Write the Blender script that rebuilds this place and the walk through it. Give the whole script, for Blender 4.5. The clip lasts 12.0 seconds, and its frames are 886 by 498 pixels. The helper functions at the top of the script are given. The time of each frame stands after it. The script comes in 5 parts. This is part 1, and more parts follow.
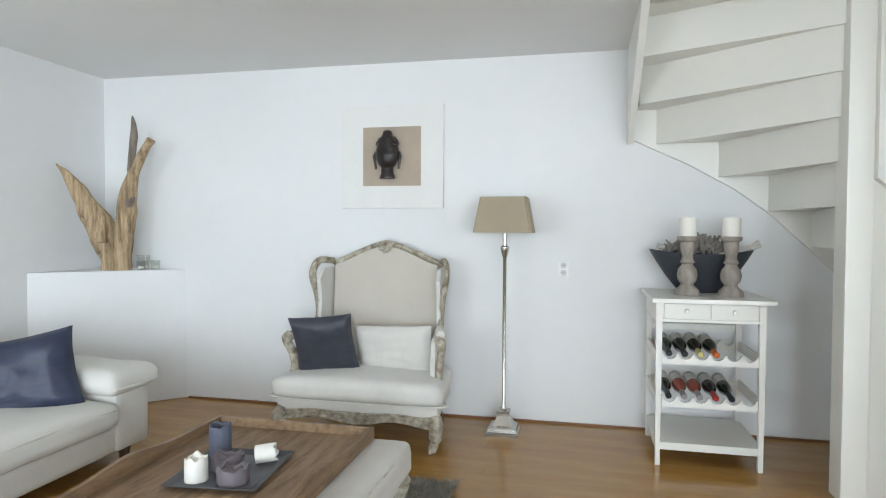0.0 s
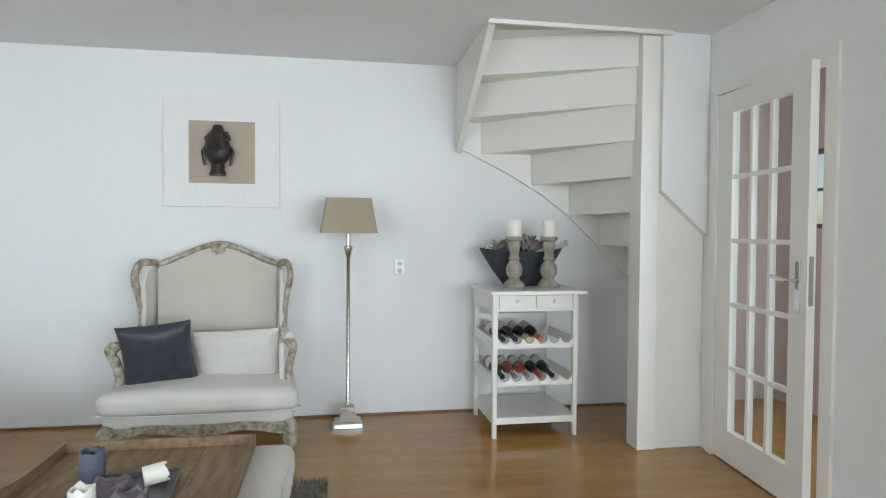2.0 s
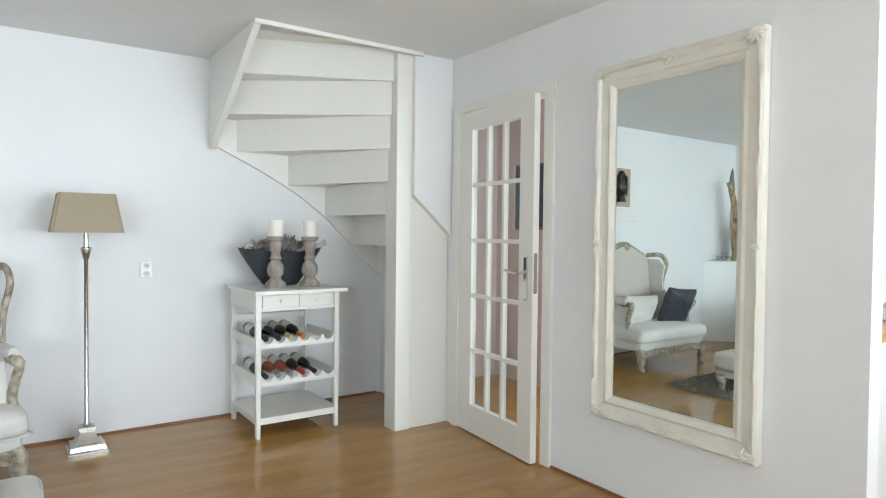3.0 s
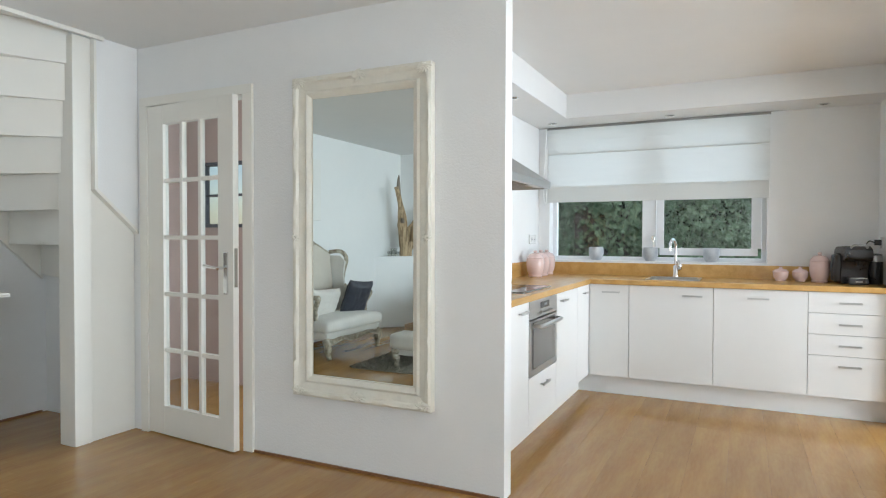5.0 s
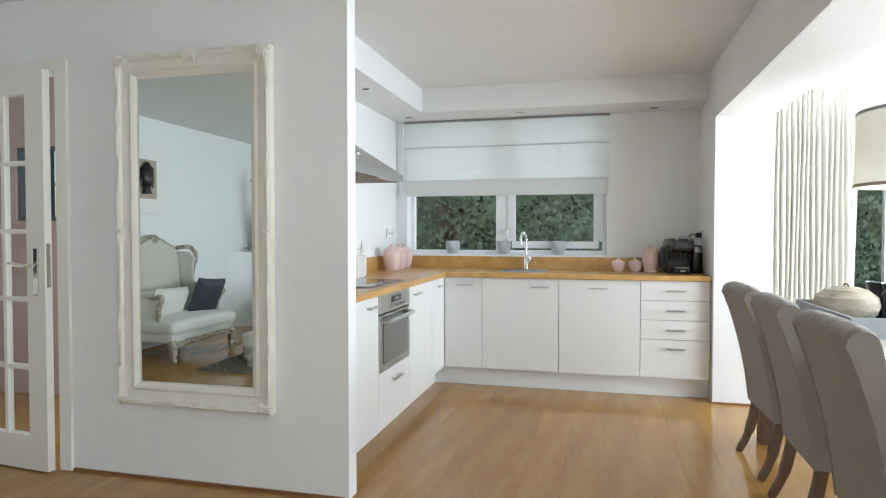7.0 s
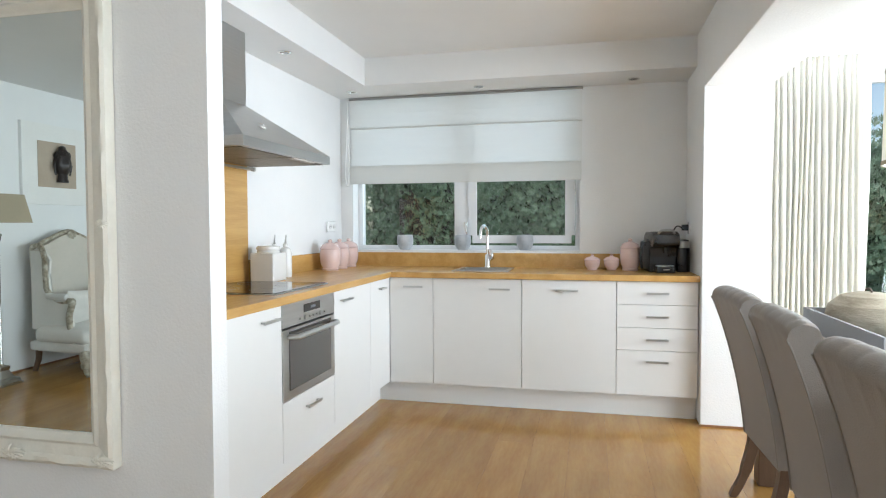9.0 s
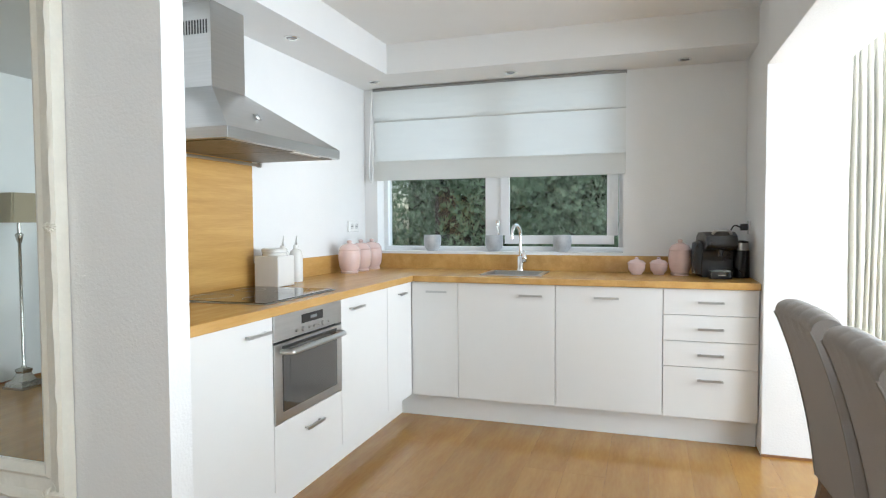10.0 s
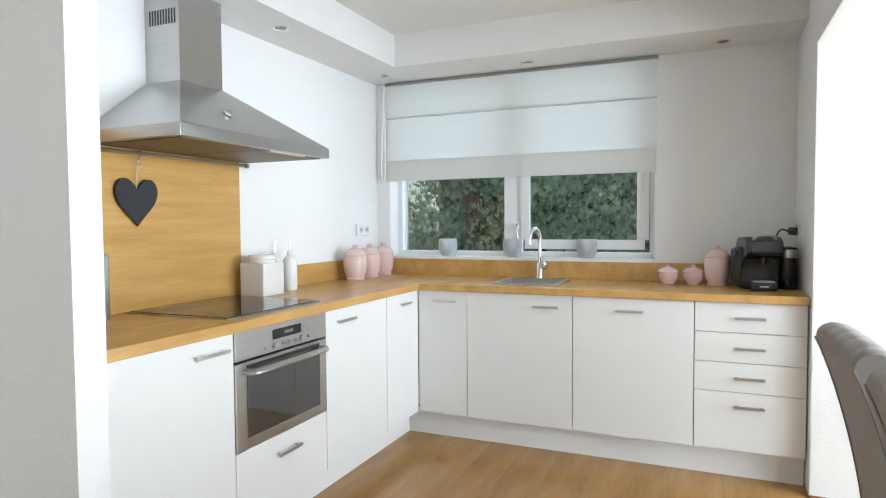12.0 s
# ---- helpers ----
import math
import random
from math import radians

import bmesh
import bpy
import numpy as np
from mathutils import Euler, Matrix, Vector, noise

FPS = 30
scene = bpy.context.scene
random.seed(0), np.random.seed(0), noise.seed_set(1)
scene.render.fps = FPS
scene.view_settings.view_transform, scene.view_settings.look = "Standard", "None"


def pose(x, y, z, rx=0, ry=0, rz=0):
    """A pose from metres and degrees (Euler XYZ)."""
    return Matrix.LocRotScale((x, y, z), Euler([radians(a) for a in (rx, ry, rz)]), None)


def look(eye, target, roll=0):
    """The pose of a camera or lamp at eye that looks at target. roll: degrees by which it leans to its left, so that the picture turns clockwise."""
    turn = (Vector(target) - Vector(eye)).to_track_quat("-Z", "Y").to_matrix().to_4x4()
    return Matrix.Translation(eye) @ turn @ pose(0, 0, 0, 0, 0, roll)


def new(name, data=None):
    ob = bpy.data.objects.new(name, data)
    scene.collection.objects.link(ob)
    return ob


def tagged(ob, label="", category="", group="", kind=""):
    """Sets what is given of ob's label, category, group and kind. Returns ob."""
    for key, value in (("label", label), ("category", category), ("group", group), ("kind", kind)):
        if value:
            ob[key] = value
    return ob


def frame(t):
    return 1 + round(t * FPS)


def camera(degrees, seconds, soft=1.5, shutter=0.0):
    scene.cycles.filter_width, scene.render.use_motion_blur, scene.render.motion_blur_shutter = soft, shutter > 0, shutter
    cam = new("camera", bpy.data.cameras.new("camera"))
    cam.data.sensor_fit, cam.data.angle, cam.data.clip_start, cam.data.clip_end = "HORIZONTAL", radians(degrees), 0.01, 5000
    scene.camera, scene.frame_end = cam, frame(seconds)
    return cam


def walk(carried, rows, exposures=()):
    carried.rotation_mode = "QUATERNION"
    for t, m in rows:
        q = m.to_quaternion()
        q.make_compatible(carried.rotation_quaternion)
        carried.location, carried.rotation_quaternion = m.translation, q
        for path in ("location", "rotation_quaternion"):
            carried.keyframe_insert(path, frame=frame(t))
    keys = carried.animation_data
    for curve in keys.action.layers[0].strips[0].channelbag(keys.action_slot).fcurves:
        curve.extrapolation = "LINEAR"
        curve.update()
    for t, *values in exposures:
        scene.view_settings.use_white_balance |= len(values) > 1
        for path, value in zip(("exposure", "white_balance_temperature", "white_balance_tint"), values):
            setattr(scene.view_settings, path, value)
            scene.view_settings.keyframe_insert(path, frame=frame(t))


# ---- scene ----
cam = camera(71.0, 12.0, 1.15)
EXPOSURES = [(0.0, 0.08), (1.0, -0.03), (1.5, -0.14), (2.0, -0.12), (2.5, -0.04), (3.0, 0.20), (3.5, 0.31), (5.5, -0.13), (6.5, -0.21), (7.0, -0.17), (9.0, -0.06), (10.5, -0.03), (12.0, -0.05)]
PATH = [
    (0, (0.147, 0.092, 1.246), (-0.286, 2.044, 1.192), 0.3),
    (0.5, (0.014, 0.084, 1.249), (-0.384, 2.044, 1.189), 0.2),
    (1, (-0.133, 0.037, 1.252), (-0.377, 2.021, 1.194), 0.4),
    (1.5, (-0.275, -0.021, 1.251), (-0.282, 1.978, 1.195), 0.3),
    (2, (-0.39, -0.056, 1.254), (-0.05, 1.914, 1.2), 0.4),
    (2.5, (-0.52, -0.082, 1.259), (0.236, 1.769, 1.207), 0.6),
    (3, (-0.651, -0.117, 1.262), (0.487, 1.527, 1.211), 0.6),
    (3.5, (-0.756, -0.16, 1.258), (0.617, 1.294, 1.215), 0.5),
    (5.5, (-0.977, -0.227, 1.217), (0.888, 0.495, 1.177), 0.1),
    (6, (-0.954, -0.258, 1.215), (0.947, 0.362, 1.174), 0.1),
    (6.5, (-0.914, -0.284, 1.212), (1.012, 0.253, 1.167), 0.0),
    (7, (-0.855, -0.309, 1.213), (1.084, 0.178, 1.16), 0.0),
    (9, (-0.089, -0.45, 1.21), (1.855, 0.013, 1.135), -0.2),
    (9.5, (0.127, -0.482, 1.218), (2.055, 0.044, 1.138), -0.2),
    (10, (0.303, -0.525, 1.228), (2.2, 0.101, 1.143), -0.3),
    (10.5, (0.47, -0.57, 1.244), (2.352, 0.101, 1.16), -0.4),
    (11, (0.595, -0.618, 1.248), (2.467, 0.081, 1.162), -0.4),
    (11.5, (0.668, -0.658, 1.247), (2.522, 0.088, 1.162), -0.4),
    (12, (0.688, -0.68, 1.249), (2.522, 0.113, 1.164), -0.4),
]
walk(cam, [(t, look(eye, target, roll)) for t, eye, target, roll in PATH], EXPOSURES)

# ---- light and sky ----
SUN_ELEV, SUN_AZ = 40.0, 284.0
world = bpy.data.worlds.new("sky")
scene.world = world
world.use_nodes = True
sky = world.node_tree.nodes.new("ShaderNodeTexSky")
sky.sky_type, sky.sun_disc = "NISHITA", False
sky.sun_elevation, sky.sun_rotation = radians(SUN_ELEV), radians(SUN_AZ)
world.node_tree.links.new(sky.outputs[0], world.node_tree.nodes["Background"].inputs[0])
world.node_tree.nodes["Background"].inputs[1].default_value = 0.12
sun = new("sun", bpy.data.lights.new("sun", "SUN"))
sun.data.energy, sun.data.angle, sun.data.color = 4.5, radians(0.6), (1.0, 0.95, 0.88)
sun.matrix_world = look((0, 0, 20), (8.0, -2.0, 13))


def area_light(name, eye, target, w, h, watts, color=(0.782, 0.905, 1.0)):
    """An area lamp, for the sky's light in a window's opening or for fill."""
    d = bpy.data.lights.new(name, "AREA")
    d.shape, d.size, d.size_y, d.energy, d.color = "RECTANGLE", w, h, watts, color
    o = new(name, d)
    o.matrix_world = look(eye, target)
    return o


area_light("daylight_garden_doors", (2.1, -4.28, 1.20), (2.1, 0, 1.75), 4.0, 2.1, 415, (0.785, 0.893, 1.0))
area_light("daylight_front_window", (-2.42, -1.20, 1.35), (-2.2, 2.0, 1.35), 1.7, 1.6, 60)
area_light("daylight_end_window", (4.50, -3.1, 1.2), (0, -3.1, 1.0), 1.8, 2.0, 70)
area_light("daylight_kitchen_window", (4.76, 0.5, 1.6), (0, 0.5, 1.5), 1.7, 1.12, 9)
# Fill lamp for the hall, at an opening added out of view.
area_light("hall_fill", (2.87, 2.1, 1.2), (2.1, 4.1, 1.2), 0.6, 1.6, 28)
# Unseen fill lamp, added under the stairwell's closed top.
area_light("stairwell_fill", (1.0, 3.75, 4.55), (1.0, 3.75, 0), 0.8, 0.8, 9)


# ---- materials ----
def mat(name, color, rough=0.5, metal=0.0, vary=0.06, scale=6.0, bump=0.0, bump_scale=60.0, stretch=(1, 1, 1), second=None,
        coat=0.0, random=0.0, sheen=0.0):
    m = bpy.data.materials.new(name)
    m.use_nodes = True
    nt = m.node_tree
    b = nt.nodes["Principled BSDF"]
    b.inputs["Roughness"].default_value, b.inputs["Metallic"].default_value = rough, metal
    b.inputs["Coat Weight"].default_value, b.inputs["Sheen Weight"].default_value = coat, sheen
    tc = nt.nodes.new("ShaderNodeTexCoord")
    mp = nt.nodes.new("ShaderNodeMapping")
    mp.inputs["Scale"].default_value = stretch
    nt.links.new(tc.outputs["Object"], mp.inputs["Vector"])
    n1 = nt.nodes.new("ShaderNodeTexNoise")
    n1.inputs["Scale"].default_value, n1.inputs["Detail"].default_value = scale, 6
    n2 = nt.nodes.new("ShaderNodeTexNoise")
    n2.inputs["Scale"].default_value, n2.inputs["Detail"].default_value = scale * 7, 4
    for n in (n1, n2):
        nt.links.new(mp.outputs[0], n.inputs["Vector"])
    add = nt.nodes.new("ShaderNodeMath")
    add.operation = "MULTIPLY_ADD"
    add.inputs[1].default_value = 0.4
    nt.links.new(n2.outputs[0], add.inputs[0])
    nt.links.new(n1.outputs[0], add.inputs[2])
    ramp = nt.nodes.new("ShaderNodeValToRGB")
    c2 = second or tuple(min(1, c * (1 + vary)) for c in color)
    c1 = color if second else tuple(c * (1 - vary) for c in color)
    ramp.color_ramp.elements[0].position, ramp.color_ramp.elements[1].position = 0.45, 0.95
    ramp.color_ramp.elements[0].color, ramp.color_ramp.elements[1].color = (*c1, 1), (*c2, 1)
    nt.links.new(add.outputs[0], ramp.inputs[0])
    out = ramp.outputs[0]
    if random:
        info = nt.nodes.new("ShaderNodeObjectInfo")
        hsv = nt.nodes.new("ShaderNodeHueSaturation")
        rng = nt.nodes.new("ShaderNodeMapRange")
        rng.inputs["To Min"].default_value, rng.inputs["To Max"].default_value = 1 - random, 1 + random
        nt.links.new(info.outputs["Random"], rng.inputs["Value"])
        nt.links.new(rng.outputs[0], hsv.inputs["Value"])
        nt.links.new(out, hsv.inputs["Color"])
        out = hsv.outputs[0]
    nt.links.new(out, b.inputs["Base Color"])
    if bump:
        nb = nt.nodes.new("ShaderNodeTexNoise")
        nb.inputs["Scale"].default_value, nb.inputs["Detail"].default_value = bump_scale, 3
        nt.links.new(mp.outputs[0], nb.inputs["Vector"])
        bp = nt.nodes.new("ShaderNodeBump")
        bp.inputs["Strength"].default_value, bp.inputs["Distance"].default_value = bump, 0.004
        nt.links.new(nb.outputs[0], bp.inputs["Height"])
        nt.links.new(bp.outputs[0], b.inputs["Normal"])
    return m


PLASTER = mat("white_plaster", (0.80, 0.80, 0.79), 0.75, 0, 0.02, 1.5, 0.22, 90)
ROUGH_PLASTER = mat("textured_plaster", (0.80, 0.80, 0.79), 0.7, 0, 0.02, 1.5, 0.42, 100)
CEILING = mat("ceiling_paint", (0.78, 0.78, 0.77), 0.85, 0, 0.02, 1.2, 0.12, 70)
GLOSS_WHITE = mat("cream_white_lacquer", (0.78, 0.76, 0.70), 0.32, 0, 0.02, 2.0, 0.03, 20)
CABINET = mat("kitchen_front_white", (0.75, 0.745, 0.725), 0.38, 0, 0.015, 2.0, 0.03, 30)
# Near-black that paints the shade in gaps, slots and holes.
DARK_GAP = mat("painted_gap_shade", (0.05, 0.05, 0.05), 0.8)
WOODTOP = mat("beech_worktop", (0.47, 0.255, 0.07), 0.25, 0, 0, 3.0, 0.02, 40, (1, 5, 5), (0.62, 0.37, 0.125))
PANELWOOD = mat("beech_wall_panel", (0.47, 0.255, 0.065), 0.32, 0, 0, 2.6, 0.02, 40, (0.6, 9, 9), (0.63, 0.38, 0.125))
PLANK = mat("beech_laminate", (0.31, 0.150, 0.036), 0.17, 0, 0, 1.6, 0.01, 30, (1, 6, 1), (0.43, 0.236, 0.068), 0.0, 0.05)
FLOORGAP = mat("floor_joint", (0.13, 0.06, 0.025), 0.6)
SKIRT = mat("brown_skirting", (0.23, 0.10, 0.04), 0.4, 0, 0.15, 5, 0.05, 40, (1, 6, 6))
STEEL = mat("brushed_steel", (0.52, 0.52, 0.51), 0.28, 1.0, 0.05, 4, 0.04, 200, (1, 1, 30))
CHROME = mat("chrome", (0.75, 0.75, 0.74), 0.09, 1.0, 0.02)
NICKEL = mat("polished_nickel", (0.50, 0.48, 0.44), 0.24, 1.0, 0.04)
FILTER = mat("greasy_mesh", (0.20, 0.17, 0.13), 0.5, 1.0, 0.2, 30, 0.4, 300)
BLACKGLASS = mat("black_glass", (0.012, 0.012, 0.013), 0.05, 0, 0.1)
OVENGLASS = mat("oven_door_glass", (0.035, 0.034, 0.032), 0.04, 0, 0.1, coat=1.0)
BLACK = mat("black_plastic", (0.015, 0.015, 0.017), 0.25, 0, 0.2)
CERAMIC_W = mat("white_ceramic", (0.76, 0.75, 0.72), 0.2, 0, 0.02)
CERAMIC_P = mat("pink_ceramic", (0.72, 0.53, 0.49), 0.16, 0, 0.05, 8)
CONCRETE = mat("grey_blue_stoneware", (0.36, 0.39, 0.42), 0.6, 0, 0, 14, 0.3, 60, (1, 1, 1), (0.60, 0.62, 0.64))
UPVC = mat("white_window_frame", (0.78, 0.79, 0.80), 0.35, 0, 0.01)
BLIND = mat("cream_blind_fabric", (0.72, 0.71, 0.66), 0.9, 0, 0.02, 4, 0.2, 300, (1, 1, 8))
BLIND_B = BLIND.node_tree.nodes["Principled BSDF"]
CURTAIN = mat("cream_curtain_linen", (0.80, 0.78, 0.72), 0.9, 0, 0.03, 3, 0.2, 200, (4, 4, 1))
LINEN = mat("offwhite_linen", (0.66, 0.63, 0.58), 0.95, 0, 0.05, 5, 0.25, 260, (1, 1, 1), None, 0, 0, 0.2)
SOFA = mat("cream_sofa_canvas", (0.70, 0.68, 0.63), 0.9, 0, 0.04, 4, 0.25, 220)
BEIGE = mat("beige_back_linen", (0.56, 0.51, 0.44), 0.95, 0, 0.04, 5, 0.2, 260)
NAVY = mat("slate_blue_satin", (0.020, 0.028, 0.060), 0.46, 0, 0.25, 9, 0.9, 9, (1.0, 1.0, 2.6), None, 0, 0, 0.08)
SLATE = mat("slate_grey_satin", (0.035, 0.038, 0.052), 0.48, 0, 0.2, 9, 0.9, 10, (1.2, 1.0, 2.8), None, 0, 0, 0.08)
CARVED = mat("limed_carved_wood", (0.15, 0.105, 0.055), 0.7, 0, 0, 26, 0.6, 60, (1, 1, 1), (0.60, 0.55, 0.45))
TRAYWOOD = mat("weathered_pine_tray", (0.14, 0.082, 0.040), 0.6, 0, 0, 5, 0.4, 60, (6, 1, 6), (0.34, 0.22, 0.125), 0, 0.12)
SHADE = mat("taupe_lampshade", (0.36, 0.30, 0.21), 0.9, 0, 0.04, 6, 0.2, 300)
DRIFT = mat("driftwood", (0.13, 0.08, 0.042), 0.85, 0, 0, 9, 0.9, 34, (5, 5, 0.35), (0.66, 0.49, 0.30))
DRIFTGREY = mat("grey_driftwood", (0.12, 0.09, 0.07), 0.85, 0, 0, 9, 0.9, 45, (3, 3, 0.6), (0.32, 0.27, 0.22))
BRONZE = mat("dark_brown_bronze", (0.022, 0.015, 0.013), 0.35, 0.1, 0.3, 12, 0.1, 60)
PICWHITE = mat("white_canvas", (0.80, 0.79, 0.76), 0.85, 0, 0.02, 6, 0.6, 60)
PICTAUPE = mat("taupe_canvas", (0.44, 0.36, 0.28), 0.9, 0, 0.06, 8, 0.3, 200)
BOWL = mat("dark_zinc_bowl", (0.055, 0.06, 0.07), 0.5, 0.3, 0.25, 9, 0.2, 60)
STICKWOOD = mat("greyed_turned_wood", (0.20, 0.17, 0.14), 0.85, 0, 0, 12, 0.5, 70, (2, 2, 1), (0.42, 0.37, 0.32))
CORAL = mat("dried_flowers_grey", (0.30, 0.27, 0.24), 0.9, 0, 0.2, 20, 0.5, 80)
CORALW = mat("bleached_twig", (0.55, 0.51, 0.46), 0.9, 0, 0.15, 20, 0.4, 80)
WAX = mat("ivory_wax", (0.80, 0.77, 0.70), 0.5, 0, 0.03, 9)
WAXPURPLE = mat("grey_lilac_wax", (0.16, 0.135, 0.15), 0.55, 0, 0.12, 12, 0.2, 40)
WAXBLUE = mat("slate_blue_wax", (0.10, 0.11, 0.15), 0.6, 0, 0.15, 14, 0.3, 40)
ZINC = mat("dark_zinc_plate", (0.10, 0.10, 0.11), 0.45, 0.4, 0.25, 12, 0.2, 50)
GLASSGREEN = mat("dark_bottle_glass", (0.012, 0.016, 0.010), 0.08, 0, 0.2)
GLASSROSE = mat("rose_bottle", (0.32, 0.075, 0.05), 0.08, 0, 0.1)
FOIL_B = mat("black_foil", (0.02, 0.02, 0.022), 0.35, 0.3, 0.1)
FOIL_R = mat("red_foil", (0.40, 0.03, 0.02), 0.35, 0.3, 0.1)
FOIL_O = mat("orange_foil", (0.65, 0.16, 0.03), 0.4, 0.2, 0.1)
FOIL_Y = mat("yellow_foil", (0.62, 0.52, 0.20), 0.4, 0.2, 0.1)
FOIL_G = mat("grey_foil", (0.30, 0.29, 0.28), 0.35, 0.5, 0.1)
PAPER = mat("paper_label", (0.62, 0.60, 0.56), 0.8, 0, 0.05)
MIRRORF = mat("cream_mirror_frame", (0.74, 0.71, 0.62), 0.45, 0, 0.05, 12, 0.35, 50)
SLATEHEART = mat("chalkboard", (0.03, 0.03, 0.033), 0.8, 0, 0.15, 12)
CHAIRFAB = mat("taupe_chair_linen", (0.225, 0.20, 0.18), 0.9, 0, 0.06, 5, 0.35, 240, (1, 1, 1), None, 0, 0, 0.25)
OAK = mat("dark_oak_leg", (0.10, 0.055, 0.03), 0.5, 0, 0.2, 6, 0.15, 40, (5, 5, 1))
WHITEWASH = mat("greywashed_tabletop", (0.40, 0.38, 0.36), 0.4, 0, 0, 4, 0.2, 40, (1, 8, 1), (0.55, 0.53, 0.50), 0, 0.06)
GREYTRAY = mat("grey_painted_tray", (0.33, 0.34, 0.36), 0.6, 0, 0.06, 6, 0.1, 40)
BASKET = mat("ribbed_straw_pot", (0.36, 0.31, 0.23), 0.8, 0, 0, 18, 0.7, 50, (1, 1, 3), (0.52, 0.46, 0.36))
SMOKE = mat("smoked_glass", (0.02, 0.022, 0.028), 0.06, 0, 0.1)
RUG = mat("sage_grey_shag", (0.27, 0.25, 0.20), 1.0, 0, 0.3, 30, 1.0, 150)
HALLPAINT = mat("hall_pinkish_plaster", (0.58, 0.45, 0.40), 0.8, 0, 0.04, 2, 0.2, 80)
HALLDOOR = mat("hall_dark_frame", (0.10, 0.11, 0.13), 0.4)
LEAF = mat("conifer_green", (0.055, 0.11, 0.075), 0.5, 0, 0, 2.5, 0, 60, (1, 1, 1), (0.20, 0.29, 0.21))
SOIL = mat("garden_ground", (0.09, 0.10, 0.05), 0.95, 0, 0.3, 3, 0.5, 20)
STONE = mat("garden_stand_in", (0.28, 0.25, 0.22), 0.9, 0, 0.15, 6, 0.5, 20)
OUTLET = mat("socket_inset", (0.58, 0.58, 0.57), 0.4, 0, 0.02)
SOCKET = mat("white_socket_plastic", (0.84, 0.84, 0.82), 0.25, 0, 0.01)


def translucent(m, amount, tint):
    nt = m.node_tree
    p = nt.nodes["Principled BSDF"]
    tr = nt.nodes.new("ShaderNodeBsdfTranslucent")
    tr.inputs["Color"].default_value = (*tint, 1)
    mix = nt.nodes.new("ShaderNodeMixShader")
    mix.inputs[0].default_value = amount
    nt.links.new(p.outputs[0], mix.inputs[1])
    nt.links.new(tr.outputs[0], mix.inputs[2])
    nt.links.new(mix.outputs[0], nt.nodes["Material Output"].inputs[0])


translucent(BLIND, 0.42, (0.84, 0.84, 0.84))
translucent(CURTAIN, 0.45, (0.90, 0.88, 0.82))
translucent(LEAF, 0.25, (0.16, 0.26, 0.08))


def glass_mat(name, color, rough=0.0):
    m = bpy.data.materials.new(name)
    m.use_nodes = True
    nt = m.node_tree
    nt.nodes.remove(nt.nodes["Principled BSDF"])
    t, g = nt.nodes.new("ShaderNodeBsdfTransparent"), nt.nodes.new("ShaderNodeBsdfGlossy")
    t.inputs[0].default_value = (*color, 1)
    g.inputs["Roughness"].default_value = rough
    mix = nt.nodes.new("ShaderNodeMixShader")
    mix.inputs[0].default_value = 0.03
    nt.links.new(t.outputs[0], mix.inputs[1])
    nt.links.new(g.outputs[0], mix.inputs[2])
    nt.links.new(mix.outputs[0], nt.nodes["Material Output"].inputs[0])
    return m


GLASS = glass_mat("clear_pane", (0.94, 0.96, 0.96))
TEALIGHT = glass_mat("tealight_glass", (0.94, 0.95, 0.94), 0.02)
MIRROR = mat("mirror_silver", (0.80, 0.86, 0.84), 0.0, 1.0, 0.0)


# ---- building helpers ----
def finish(name, bm, material, smooth=False, angle=0.6):
    me = bpy.data.meshes.new(name)
    bmesh.ops.recalc_face_normals(bm, faces=bm.faces)
    if smooth:
        for fc in bm.faces:
            fc.smooth = True
        for e in bm.edges:
            if len(e.link_faces) == 2 and e.calc_face_angle(0) > angle:
                e.smooth = False
    bm.to_mesh(me)
    bm.free()
    me.materials.append(material)
    return me


def part(name, bm, material, parent, label="", smooth=False):
    o = new(name, finish(name, bm, material, smooth))
    o.parent = parent
    if label:
        o["label"] = label
    return o


def thing(name, m, label, category, group=""):
    o = new(name)
    o.empty_display_size = 0.1
    o.matrix_world = m
    return tagged(o, label, category, group)


def solid(name, bm, material, label, category, kind="", m=None, smooth=False, group=""):
    o = new(name, finish(name, bm, material, smooth))
    if m is not None:
        o.matrix_world = m
    return tagged(o, label, category, group, kind)


def box(x0, x1, y0, y1, z0, z1, bevel=0.0, bm=None, seg=2):
    bm = bm or bmesh.new()
    vs = [bm.verts.new((x, y, z)) for x in (x0, x1) for y in (y0, y1) for z in (z0, z1)]
    q = [(0, 1, 3, 2), (4, 6, 7, 5), (0, 4, 5, 1), (2, 3, 7, 6), (0, 2, 6, 4), (1, 5, 7, 3)]
    fs = [bm.faces.new([vs[i] for i in f]) for f in q]
    if bevel:
        bmesh.ops.bevel(bm, geom=list({e for f in fs for e in f.edges}), offset=bevel, segments=seg, affect="EDGES", profile=0.7)
    return bm


